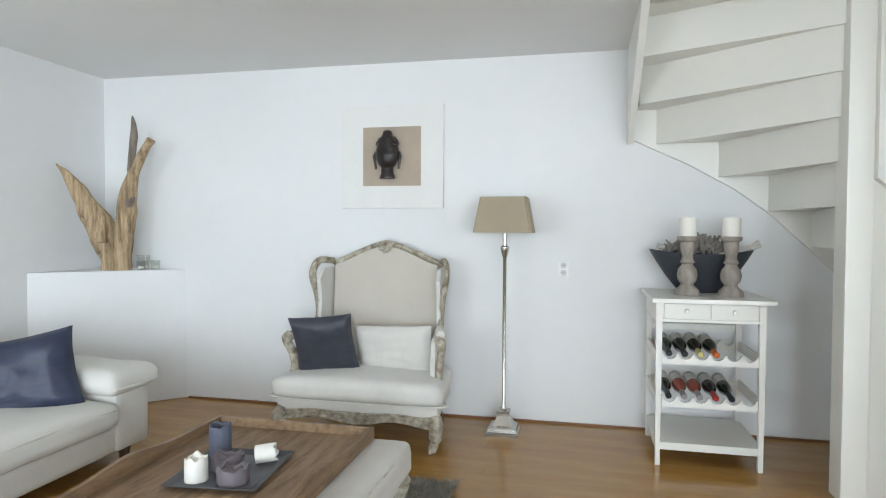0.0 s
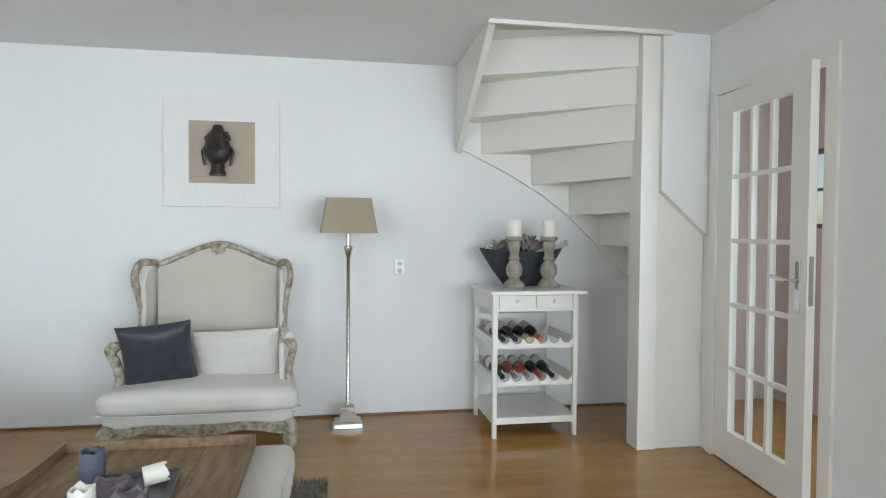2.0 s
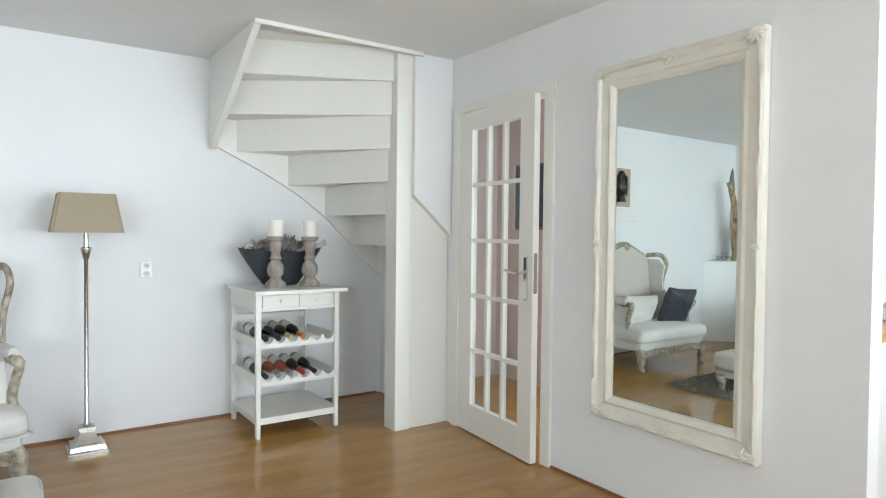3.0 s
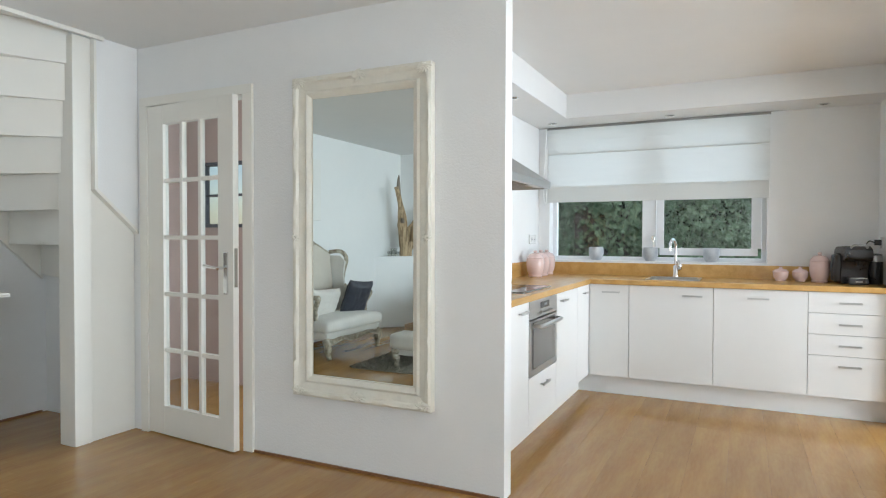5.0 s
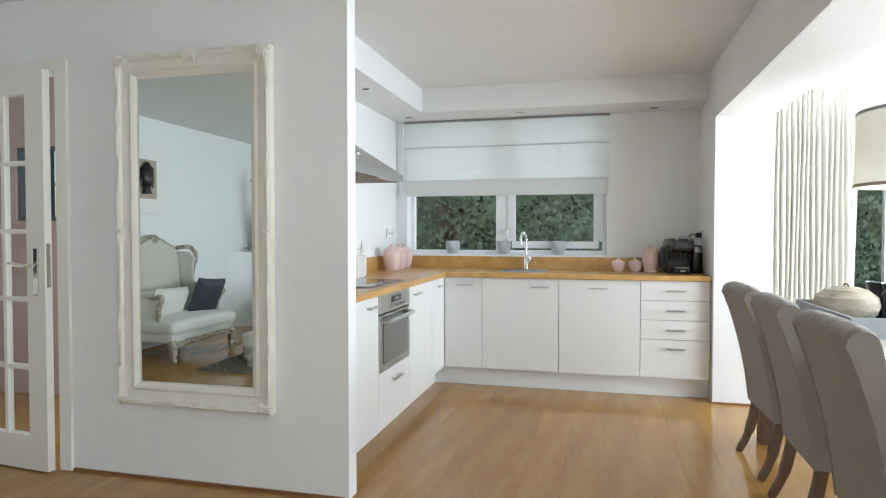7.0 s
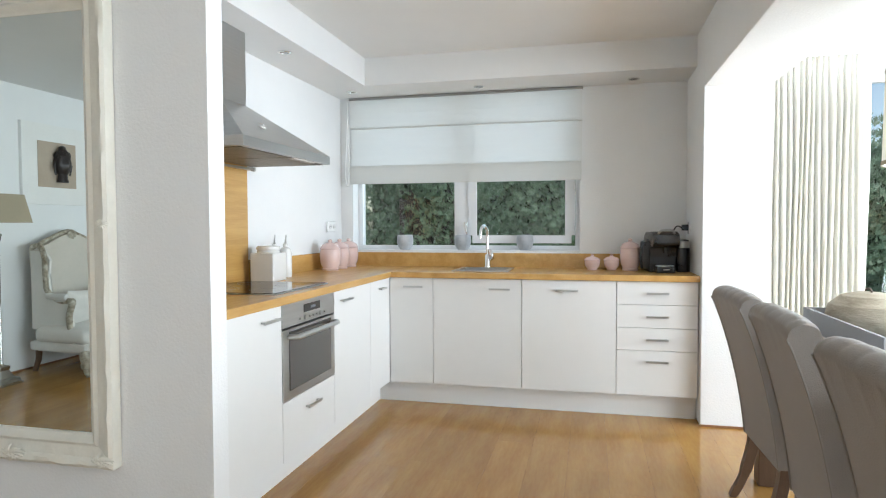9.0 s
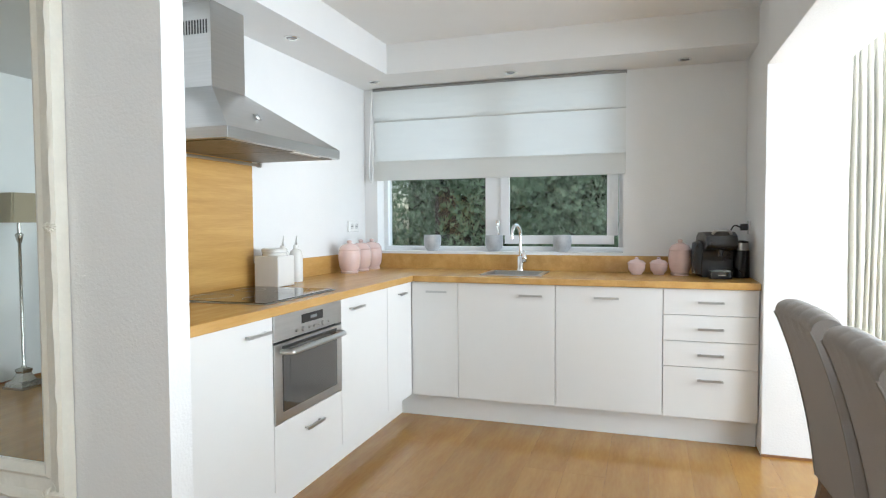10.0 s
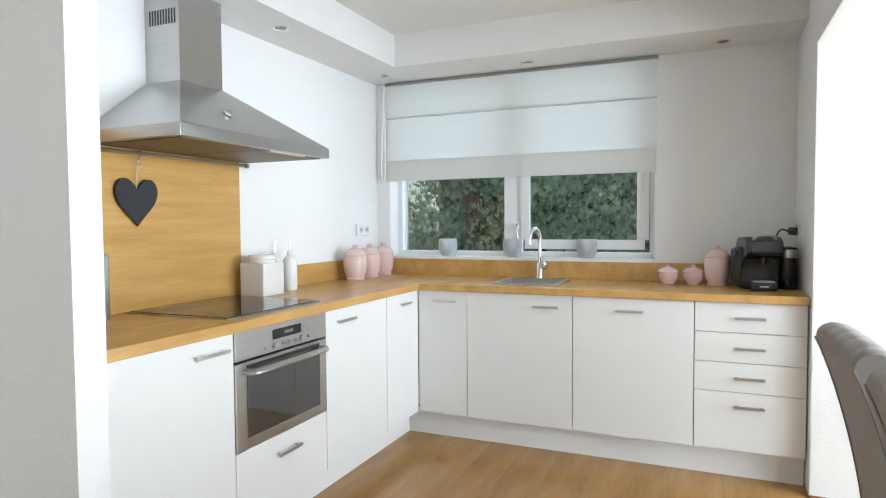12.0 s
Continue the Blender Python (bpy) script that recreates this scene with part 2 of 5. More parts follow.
def prism(pts, axis, a, b, bm=None, bevel=0.0):
    """An outline of (u, v) pushed from a to b along an axis; u, v are the other two axes in order."""
    bm = bm or bmesh.new()

    def at(u, v, w):
        return {"x": (w, u, v), "y": (u, w, v), "z": (u, v, w)}[axis]
    lo, hi = [bm.verts.new(at(u, v, a)) for u, v in pts], [bm.verts.new(at(u, v, b)) for u, v in pts]
    n = len(pts)
    fs = [bm.faces.new(lo), bm.faces.new(hi[::-1])]
    fs += [bm.faces.new((lo[i], lo[(i + 1) % n], hi[(i + 1) % n], hi[i])) for i in range(n)]
    if bevel:
        bmesh.ops.bevel(bm, geom=list({e for f in fs for e in f.edges}), offset=bevel, segments=2, affect="EDGES", profile=0.7)
    return bm


def lathe(profile, n=32, bm=None, at=(0, 0, 0), wobble=0.0):
    bm = bm or bmesh.new()
    rings = []
    for r, z in profile:
        if r <= 1e-5:
            rings.append([bm.verts.new((at[0], at[1], at[2] + z))])
        else:
            ring = []
            for i in range(n):
                a = 2 * math.pi * i / n
                rr = r * (1 + wobble * noise.noise((math.cos(a) * 2, math.sin(a) * 2, z * 20)))
                ring.append(bm.verts.new((at[0] + rr * math.cos(a), at[1] + rr * math.sin(a), at[2] + z)))
            rings.append(ring)
    for p, q in zip(rings, rings[1:]):
        if len(p) == 1 and len(q) == 1:
            continue
        for i in range(n):
            j = (i + 1) % n
            if len(p) == 1:
                bm.faces.new((p[0], q[j], q[i]))
            elif len(q) == 1:
                bm.faces.new((p[i], p[j], q[0]))
            else:
                bm.faces.new((p[i], p[j], q[j], q[i]))
    return bm


def tube(pts, radii, n=10, bm=None, flat=1.0, rough=0.0, seed=0):
    """A round bar through pts, with its own radius at each; flat squashes it along its second axis."""
    bm = bm or bmesh.new()
    pts = [Vector(p) for p in pts]
    if not hasattr(radii, "__len__"):
        radii = [radii] * len(pts)
    rings, side = [], None
    for i, p in enumerate(pts):
        d = (pts[min(i + 1, len(pts) - 1)] - pts[max(i - 1, 0)]).normalized()
        if side is None:
            side = d.orthogonal().normalized()
        side = (side - d * side.dot(d)).normalized()
        up = d.cross(side)
        ring = []
        for k in range(n):
            a = 2 * math.pi * k / n
            r = radii[i]
            v = p + side * (math.cos(a) * r) + up * (math.sin(a) * r * flat)
            if rough:
                v += (v - p) * rough * noise.noise(v * 14 + Vector((seed, 0, 0)))
            ring.append(bm.verts.new(v))
        rings.append(ring)
    for p, q in zip(rings, rings[1:]):
        for k in range(n):
            bm.faces.new((p[k], p[(k + 1) % n], q[(k + 1) % n], q[k]))
    bm.faces.new(rings[0][::-1])
    bm.faces.new(rings[-1])
    return bm


def smooth_path(pts, k=6):
    """A Catmull-Rom curve through pts."""
    P = [Vector(p) for p in pts]
    P = [P[0] * 2 - P[1]] + P + [P[-1] * 2 - P[-2]]
    out = []
    for a, b, c, d in zip(P, P[1:], P[2:], P[3:]):
        for i in range(k):
            t = i / k
            out.append(0.5 * (2 * b + (c - a) * t + (2 * a - 5 * b + 4 * c - d) * t * t + (3 * b - a - 3 * c + d) * t ** 3))
    return out + [P[-2]]


def pillow(w, h, d, n=18, pinch=0.10, seed=0.0, wrinkle=0.012):
    """A stuffed square cushion lying in x (w) and z (h), d thick along y, with pulled-in edges and pointed corners."""
    bm = bmesh.new()
    grid = {}
    for s in (-1, 1):
        for i in range(n + 1):
            for j in range(n + 1):
                u, v = 2 * i / n - 1, 2 * j / n - 1
                edge = max(abs(u), abs(v)) > 0.999
                if edge and (i, j, -1) in grid:
                    grid[i, j, s] = grid[i, j, -1]
                    continue
                f = max(0.0, (1 - u ** 4) * (1 - v ** 4)) ** 0.5
                x = w / 2 * u * (1 - pinch * (1 - v * v))
                z = h / 2 * v * (1 - pinch * (1 - u * u))
                wr = wrinkle * noise.noise((u * 2.5 + seed, v * 2.5, s * 3)) + wrinkle * 0.6 * noise.noise((u * 6 + seed, v * 3, 7 + s))
                grid[i, j, s] = bm.verts.new((x, s * d / 2 * f + wr, z))
    for s in (-1, 1):
        for i in range(n):
            for j in range(n):
                q = [grid[i, j, s], grid[i + 1, j, s], grid[i + 1, j + 1, s], grid[i, j + 1, s]]
                bm.faces.new(q if s < 0 else q[::-1])
    return bm


def slab(x0, x1, y0, y1, z0, z1, r=0.05, crown=0.0, nx=16, ny=12, seed=0.0, soft=0.006):
    """An upholstered block with rounded edges and a crowned top."""
    bm2 = bmesh.new()
    box(x0, x1, y0, y1, z0, z1, 0, bm2)
    bmesh.ops.subdivide_edges(bm2, edges=bm2.edges, cuts=nx, use_grid_fill=True)
    cx, cy, cz = (x0 + x1) / 2, (y0 + y1) / 2, (z0 + z1) / 2
    hx, hy, hz = (x1 - x0) / 2, (y1 - y0) / 2, (z1 - z0) / 2
    for v in bm2.verts:
        p = v.co - Vector((cx, cy, cz))
        core = Vector((max(-hx + r, min(hx - r, p.x)), max(-hy + r, min(hy - r, p.y)), max(-hz + r, min(hz - r, p.z))))
        d = p - core
        q = core + (d.normalized() * r if d.length > 1e-6 else d)
        u, w = q.x / hx, q.y / hy
        if q.z > 0:
            q.z += crown * (1 - u * u) * (1 - w * w)
        q += Vector((1, 1, 1)) * soft * noise.noise(q * 5 + Vector((seed, seed, 0)))
        v.co = q + Vector((cx, cy, cz))
    return bm2


# ---- large structure ----
def boxes(*bs):
    bm = bmesh.new()
    for b in bs:
        box(*b, 0, bm)
    return bm


def structure(name, bm, material, label, category):
    return solid(name, bm, material, label, category, "structure")


WY, WX, H = 4.19, 1.736, 2.40
structure("wall_back", boxes((-3.54, 3.0, WY, WY + 0.12, 0, 4.7)), PLASTER, "plain white plastered back wall of the living room", "wall")
structure("wall_left", boxes((-3.54, -3.42, -1.33, WY, 0, H)), PLASTER, "plain white plastered side wall", "wall")
structure("wall_mirror", boxes((WX, WX + 0.09, 0.78, 2.335, 0, H), (WX, WX + 0.09, 2.335, 3.155, 2.045, H), (WX, WX + 0.09, 3.155, WY, 0, H)),
          ROUGH_PLASTER, "white textured plaster wall between living room and kitchen", "wall")
structure("wall_kitchen", boxes((WX + 0.09, 4.52, 1.475, 1.60, 0, H)), PLASTER, "white painted kitchen side wall", "wall")
WIN = (-0.372, 1.375, 1.02, 2.19)
structure("wall_window", boxes((4.52, 4.80, -1.465, WIN[0], 0, H), (4.52, 4.80, WIN[1], 1.60, 0, H), (4.52, 4.80, WIN[0], WIN[1], 0, WIN[2]),
                               (4.52, 4.80, WIN[0], WIN[1], WIN[3], H)), PLASTER, "white painted kitchen window wall", "wall")
structure("wall_pillar", box(3.86, 4.52, -1.465, -1.095, 0, H, 0.006), ROUGH_PLASTER, "white plastered pillar beside the kitchen units", "wall")
structure("beam", box(-1.30, 3.86, -1.465, -1.095, 2.023, H, 0.006), ROUGH_PLASTER, "white plastered beam over the opening to the dining extension", "beam")
structure("wall_front", boxes((-3.42, -3.30, -1.33, -1.095, 0, H), (-1.54, -1.30, -1.33, -1.095, 0, H), (-3.30, -1.54, -1.33, -1.095, 0, 0.5), (-3.30, -1.54, -1.33, -1.095, 2.2, H)), PLASTER, "white plastered front wall with a window", "wall")
structure("wall_extension_end", boxes((4.52, 4.70, -1.62, -1.465, 0, H), (4.52, 4.70, -4.40, -4.15, 0, H), (4.52, 4.70, -4.15, -1.62, 0, 0.08),
                                      (4.52, 4.70, -4.15, -1.62, 2.20, H)), PLASTER, "white plastered end wall of the dining extension", "wall")
structure("wall_extension_side", boxes((-1.40, -1.30, -4.40, -1.33, 0, H)), PLASTER, "white plastered side wall of the dining extension", "wall")
structure("wall_garden", boxes((-1.30, -0.95, -4.40, -4.30, 0, H), (4.15, 4.52, -4.40, -4.30, 0, H), (-0.95, 4.15, -4.40, -4.30, 2.3, H)),
          PLASTER, "white plastered garden wall around glass doors", "wall")
# Unseen opening at y 1.75 to 2.45, added for the hall fill lamp.
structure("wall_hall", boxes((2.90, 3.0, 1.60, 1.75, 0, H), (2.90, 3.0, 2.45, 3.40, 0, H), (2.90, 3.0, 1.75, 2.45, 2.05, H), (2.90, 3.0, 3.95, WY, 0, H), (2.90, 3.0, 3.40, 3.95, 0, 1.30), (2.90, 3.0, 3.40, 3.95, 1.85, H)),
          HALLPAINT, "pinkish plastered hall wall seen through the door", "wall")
structure("wall_hall_end", boxes((WX + 0.09, 2.9, WY - 0.02, WY - 0.002, 0, H)), HALLPAINT, "pinkish plastered wall at the end of the hall", "wall")
structure("wall_hall_side", boxes((WX + 0.09, 2.9, 1.60, 1.64, 0, H)), HALLPAINT, "pinkish plastered wall at the end of the hall", "wall")
structure("wall_stairwell", boxes((0.33, 0.43, 3.13, WY, H + 0.1, 4.7), (1.50, 1.60, 3.13, WY, H + 0.1, 4.7), (0.43, 1.50, 3.13, 3.23, H + 0.1, 4.7),
                                  (0.33, 1.60, 3.13, WY, 4.7, 4.8)), PLASTER, "white plastered stairwell upstairs", "wall")
structure("ceiling", boxes((-3.54, 4.80, -1.33, 3.23, H, H + 0.12), (-3.54, 0.43, 3.23, WY, H, H + 0.12), (1.50, 4.80, 3.23, WY, H, H + 0.12)),
          CEILING, "flat white painted ceiling", "ceiling")
structure("ceiling_extension", boxes((-1.40, 4.70, -4.40, -1.331, H, H + 0.12)), CEILING, "white ceiling of the dining extension", "ceiling")
soffit = bmesh.new()
prism([(WX + 0.09, 1.475), (4.52, 1.475), (4.52, -1.095), (4.12, -1.095), (4.12, 1.12), (WX + 0.09, 1.12)], "z", 2.205, H, soffit)
structure("soffit", soffit, CEILING, "white boxed-in ceiling edge above the kitchen units", "soffit")
structure("skirting_back", boxes((-2.70, 1.70, WY - 0.012, WY, 0, 0.013)), SKIRT, "thin brown wooden skirting strip", "skirting")
structure("skirting_mirror", boxes((WX - 0.010, WX, 0.80, 2.28, 0, 0.014)), SKIRT, "thin brown wooden skirting strip", "skirting")
structure("skirting_pillar", boxes((3.850, 3.86, -1.465, -1.095, 0, 0.012)), SKIRT, "thin brown wooden skirting strip", "skirting")
# corner plinth: a plastered triangle across the corner
structure("corner_ledge", prism([(-2.725, WY), (-3.42, 3.49), (-3.42, WY)], "z", 0, 0.962, None, 0.008), ROUGH_PLASTER,
          "white plastered corner ledge with a rough finish", "ledge")

# ground and garden
structure("ground", boxes((-80, 80, -80, 80, -0.40, -0.14)), SOIL, "grassy garden ground", "ground")


def hedge(x, y0, y1, h, count, seed, size=0.09):
    rnd = random.Random(seed)
    bm = bmesh.new()
    for _ in range(count):
        y, z = rnd.uniform(y0, y1), rnd.uniform(-0.1, h)
        dx = 0.35 * noise.noise((y * 1.3, z * 1.3, seed)) + rnd.uniform(-0.16, 0.16)
        if z > h - 0.35 and rnd.random() < (z - h + 0.35) * 2:
            continue
        c = Vector((x + dx, y, z))
        lean = rnd.uniform(-0.9, 0.9)
        up = Vector((rnd.uniform(-0.6, 0.1), math.sin(lean), math.cos(lean))).normalized()
        side = up.cross(Vector((rnd.uniform(-1, 1), rnd.uniform(-1, 1), 0.2))).normalized()
        L, W = size * rnd.uniform(0.7, 1.5), size * rnd.uniform(0.10, 0.2)
        for k in (-1, 0, 1):
            tip = c + up * L + side * (k * L * 0.55)
            a, b = c - side * W, c + side * W
            m = (c + tip) / 2
            bm.faces.new([bm.verts.new(p) for p in (c, m + side * W, tip, m - side * W)])
    return bm


o = solid("hedge", hedge(6.9, -6.0, 2.35, 2.25, 34000, 3, 0.06), LEAF, "dense green conifer hedge outside the windows", "hedge", "stuff")
# Near-black box behind the leaves paints the shade deep in the hedge.
structure("hedge_shade_box", boxes((7.25, 7.6, -6.0, 2.2, -0.14, 2.0)), mat("hedge_shade", (0.02, 0.035, 0.015), 0.9, 0, 0.4, 8), "dark box painted as the shade inside the hedge", "hedge")
# Dark board added in place of a dark reflection in the left pane.
structure("garden_stand_in", boxes((6.84, 6.92, 1.05, 1.72, -0.14, 1.62)), mat("reflection_board", (0.016, 0.014, 0.012), 0.8, 0, 0.2, 5), "added dark board standing in for a reflection in the kitchen window", "shed")


# ---- windows and doors ----
def pane_frame(parent, plane, a0, a1, z0, z1, w, d, name="frame", material=None):
    """Four butted frame bars in the plane x = plane, running in y from a0 to a1."""
    for bar in ((a0, a1, z0, z0 + w), (a0, a1, z1 - w, z1), (a0, a0 + w, z0 + w, z1 - w), (a1 - w, a1, z0 + w, z1 - w)):
        part(name, box(plane, plane + d, *bar, 0.003), material or UPVC, parent)


def glass(parent, plane, a0, a1, z0, z1, axis="x", material=None):
    bm = box(plane, plane + 0.006, a0, a1, z0, z1) if axis == "x" else box(a0, a1, plane, plane + 0.006, z0, z1)
    g = part("pane", bm, material or GLASS, parent, "clear glass pane")
    g.visible_shadow = False
    return g


w1 = thing("window_1", pose(0, 0, 0), "white framed kitchen window with two panes", "window")
w1["kind"] = "structure"
pane_frame(w1, 4.64, WIN[0], WIN[1], WIN[2], WIN[3], 0.035, 0.06, "window_frame")
part("mullion", box(4.645, 4.70, 0.47, 0.585, 1.055, 2.155, 0.003), UPVC, w1)
sash = part("sash", box(4.622, 4.64, -0.31, 0.44, 1.075, 1.135, 0.004), UPVC, w1)
part("sash_side", box(4.622, 4.64, 0.405, 0.465, 1.135, 2.12, 0.004), UPVC, w1)
part("sash_side", box(4.622, 4.64, -0.335, -0.263, 1.135, 2.12, 0.004), UPVC, w1)
hnd = part("window_handle", box(4.600, 4.622, 0.475, 0.50, 1.20, 1.24, 0.004), CHROME, w1, "small chrome window catch")
part("lever", tube([(4.606, 0.487, 1.225), (4.598, 0.487, 1.20), (4.596, 0.475, 1.13)], 0.007, 8), CHROME, hnd)
glass(w1, 4.668, 0.585, 1.343, 1.055, 2.155)
glass(w1, 4.648, -0.263, 0.405, 1.135, 2.12)
structure("window_sill", box(4.505, 4.645, WIN[0] + 0.002, WIN[1] - 0.002, 1.0, 1.024, 0.004), UPVC, "white kitchen window sill", "sill")

w2 = thing("window_2", pose(0, 0, 0), "tall window at the end of the dining extension", "window")
w2["kind"] = "structure"
pane_frame(w2, 4.60, -4.15, -1.62, 0.08, 2.20, 0.05, 0.06, "window_frame")
part("mullion", box(4.60, 4.66, -2.50, -2.44, 0.13, 2.15, 0.003), UPVC, w2)
glass(w2, 4.625, -2.44, -1.67, 0.13, 2.15)
glass(w2, 4.625, -4.10, -2.50, 0.13, 2.15)

w3 = thing("window_3", pose(0, 0, 0), "wide glass garden doors with white frames", "window")
w3["kind"] = "structure"
for i in range(5):
    x = -0.95 + i * 1.275
    part("post", box(x - (0 if i == 0 else 0.03), x + (0 if i == 4 else 0.03) + 0.001, -4.39, -4.33, 0, 2.3, 0.003), UPVC, w3)
    if i < 4:
        glass(w3, -4.36, x + 0.03, x + 1.245, 0.0, 2.3, "y")
w4 = thing("window_4", pose(0, 0, 0), "white framed front window", "window")
w4["kind"] = "structure"
for x in (-3.30, -2.445, -1.59):
    part("post", box(x, x + 0.05, -1.32, -1.27, 0.5, 2.2, 0.003), UPVC, w4)
for x in (-3.25, -2.395):
    glass(w4, -1.295, x, x + 0.805, 0.5, 2.2, "y")
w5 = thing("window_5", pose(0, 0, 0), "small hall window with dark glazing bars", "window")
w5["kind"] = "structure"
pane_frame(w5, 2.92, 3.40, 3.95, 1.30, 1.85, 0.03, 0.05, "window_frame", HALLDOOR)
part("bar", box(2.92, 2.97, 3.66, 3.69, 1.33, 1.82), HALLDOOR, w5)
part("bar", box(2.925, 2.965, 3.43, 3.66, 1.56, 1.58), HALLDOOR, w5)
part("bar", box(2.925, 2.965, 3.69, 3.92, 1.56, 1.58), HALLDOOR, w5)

# door frame on the mirror wall
df = thing("door_frame", pose(0, 0, 0), "cream painted wooden door frame", "door frame")
df["kind"] = "structure"
for y0, y1 in ((2.285, 2.355), (3.135, 3.200)):
    part("jamb", box(WX - 0.018, WX + 0.10, y0, y1, 0, 2.03, 0.004), GLOSS_WHITE, df)
part("head", box(WX - 0.018, WX + 0.10, 2.285, 3.200, 2.03, 2.085, 0.004), GLOSS_WHITE, df)

# glazed door, standing slightly ajar; local x from the hinge to the latch
DW, DT = 0.775, 0.04
door = thing("door_1", pose(WX + 0.03, 3.132, 0.008, 0, 0, -90 - 5.2), "cream glazed door with fifteen small panes, slightly ajar", "door")
door["kind"] = "structure"
gx0, gx1, gz0, gz1, DH = 0.150, DW - 0.125, 0.175, 1.90, 2.015
part("stile", box(0, gx0, -DT, 0, 0, DH, 0.003), GLOSS_WHITE, door)
part("stile", box(gx1, DW, -DT, 0, 0, DH, 0.003), GLOSS_WHITE, door)
part("rail", box(gx0, gx1, -DT + 0.0005, -0.0005, 0, gz0, 0.002), GLOSS_WHITE, door)
part("rail", box(gx0, gx1, -DT + 0.0005, -0.0005, gz1, DH, 0.002), GLOSS_WHITE, door)
bw = 0.024
cw, ch = (gx1 - gx0) / 3, (gz1 - gz0) / 5
for i in (1, 2):
    part("glazing_bar", box(gx0 + i * cw - bw / 2, gx0 + i * cw + bw / 2, -DT + 0.004, -0.004, gz0, gz1, 0.004), GLOSS_WHITE, door)
for j in range(1, 5):
    for i in range(3):
        x0 = gx0 + i * cw + (bw / 2 if i else 0)
        x1 = gx0 + (i + 1) * cw - (bw / 2 if i < 2 else 0)
        part("glazing_bar", box(x0, x1, -DT + 0.005, -0.005, gz0 + j * ch - bw / 2, gz0 + j * ch + bw / 2, 0.004), GLOSS_WHITE, door)
for i in range(3):
    for j in range(5):
        g = part("pane", box(gx0 + i * cw, gx0 + (i + 1) * cw, -DT / 2 - 0.002, -DT / 2 + 0.002, gz0 + j * ch, gz0 + (j + 1) * ch), GLASS, door)
        g.visible_shadow = False
plate = part("handle_plate", box(DW - 0.075, DW - 0.040, -DT - 0.008, -DT + 0.001, 0.89, 1.13, 0.005), CHROME, door, "polished chrome handle plate")
part("lever", tube(smooth_path([(DW - 0.057, -DT - 0.005, 1.04), (DW - 0.057, -DT - 0.05, 1.04), (DW - 0.075, -DT - 0.058, 1.04), (DW - 0.18, -DT - 0.055, 1.05)]), 0.009, 8),
     CHROME, plate, smooth=True)
part("latch_plate", box(DW - 0.0015, DW + 0.002, -0.032, -0.010, 0.93, 1.15, 0.0008), NICKEL, door, "nickel latch plate")
for z in (0.25, 1.05, 1.80):
    part("hinge", lathe([(0.0, 0), (0.007, 0), (0.007, 0.09), (0.0, 0.09)], 10, None, (-0.004, -DT - 0.003, z)), GLOSS_WHITE, door)


# ---- staircase seen from below ----
st = thing("staircase", pose(0, 0, 0), "cream painted winding wooden staircase seen from below", "staircase")
RISE = 0.2075
outer = [(0.455, 3.30), (0.455, 3.50), (0.465, 3.71), (0.485, 3.96), (0.60, 4.165), (0.965, 4.165), (1.25, 4.165), (1.49, 4.165), (1.70, 4.165)]
levels = [2.636, 2.430, 2.223, 2.012, 1.802, 1.594, 1.385, 1.175, 0.965]
inn = [(1.345, 3.29), (1.345, 3.30), (1.345, 3.315), (1.345, 3.33), (1.345, 3.345), (1.345, 3.36), (1.360, 3.375), (1.40, 3.39), (1.42, 3.39)]
for i, (lv, a, b) in enumerate(zip(levels, inn, outer)):
    up = levels[i - 1] if i else lv + RISE
    d = Vector((b[0] - a[0], b[1] - a[1])).normalized()
    nrm = Vector((-d.y, d.x)) * 0.009
    A, B = Vector(a), Vector(b)
    if i >= 1:
        part("riser", prism([tuple(A - nrm), tuple(B - nrm), tuple(B + nrm), tuple(A + nrm)], "z", lv - 0.004, up, None, 0.002), GLOSS_WHITE, st)
    if i + 1 < len(levels):
        a2, b2 = Vector(inn[i + 1]), Vector(outer[i + 1])
        pts = [tuple(A), tuple(B)]
        if b[0] < 0.6 and b2.x > 0.6:
            pts.append((0.475, 4.165))
        pts += [tuple(b2 - (b2 - a2).normalized().orthogonal() * 0.0), tuple(a2)]
        part("tread", prism(pts, "z", lv, lv + 0.03, None), GLOSS_WHITE, st)
part("newel_post", prism([(1.330, 3.262), (1.440, 3.262), (1.440, 3.40), (1.330, 3.40)], "z", 0.0, 2.385, None, 0.006), GLOSS_WHITE, st)
# string along the back wall and the string on the far side
part("wall_string", prism([(0.425, 1.845), (0.80, 1.665), (1.05, 1.52), (1.25, 1.37), (1.46, 1.17), (1.70, 0.93), (1.72, 1.5), (1.3, 1.95), (0.80, 2.30), (0.435, 2.42)], "y", 4.155, 4.188, None, 0.003),
     GLOSS_WHITE, st)
part("side_string", prism([(3.225, 2.398), (4.155, 1.80), (4.155, 2.55), (3.50, 2.75), (3.225, 2.75)], "x", 0.422, 0.462, None, 0.004), GLOSS_WHITE, st)
part("ceiling_trim", box(0.415, 1.49, 3.205, 3.229, 2.378, 2.52, 0.003), GLOSS_WHITE, st)
part("side_panel", prism([(1.442, 0), (1.734, 0), (1.734, 1.245), (1.442, 1.505)], "y", 3.275, 3.30, None, 0.003), GLOSS_WHITE, st, "cream panel closing the side of the stairs")
structure("wall_stair_side", prism([(1.46, 1.492), (1.734, 1.250), (1.734, H), (1.46, H)], "y", 3.235, 3.31), PLASTER, "white plastered wall above the stair panel", "wall")
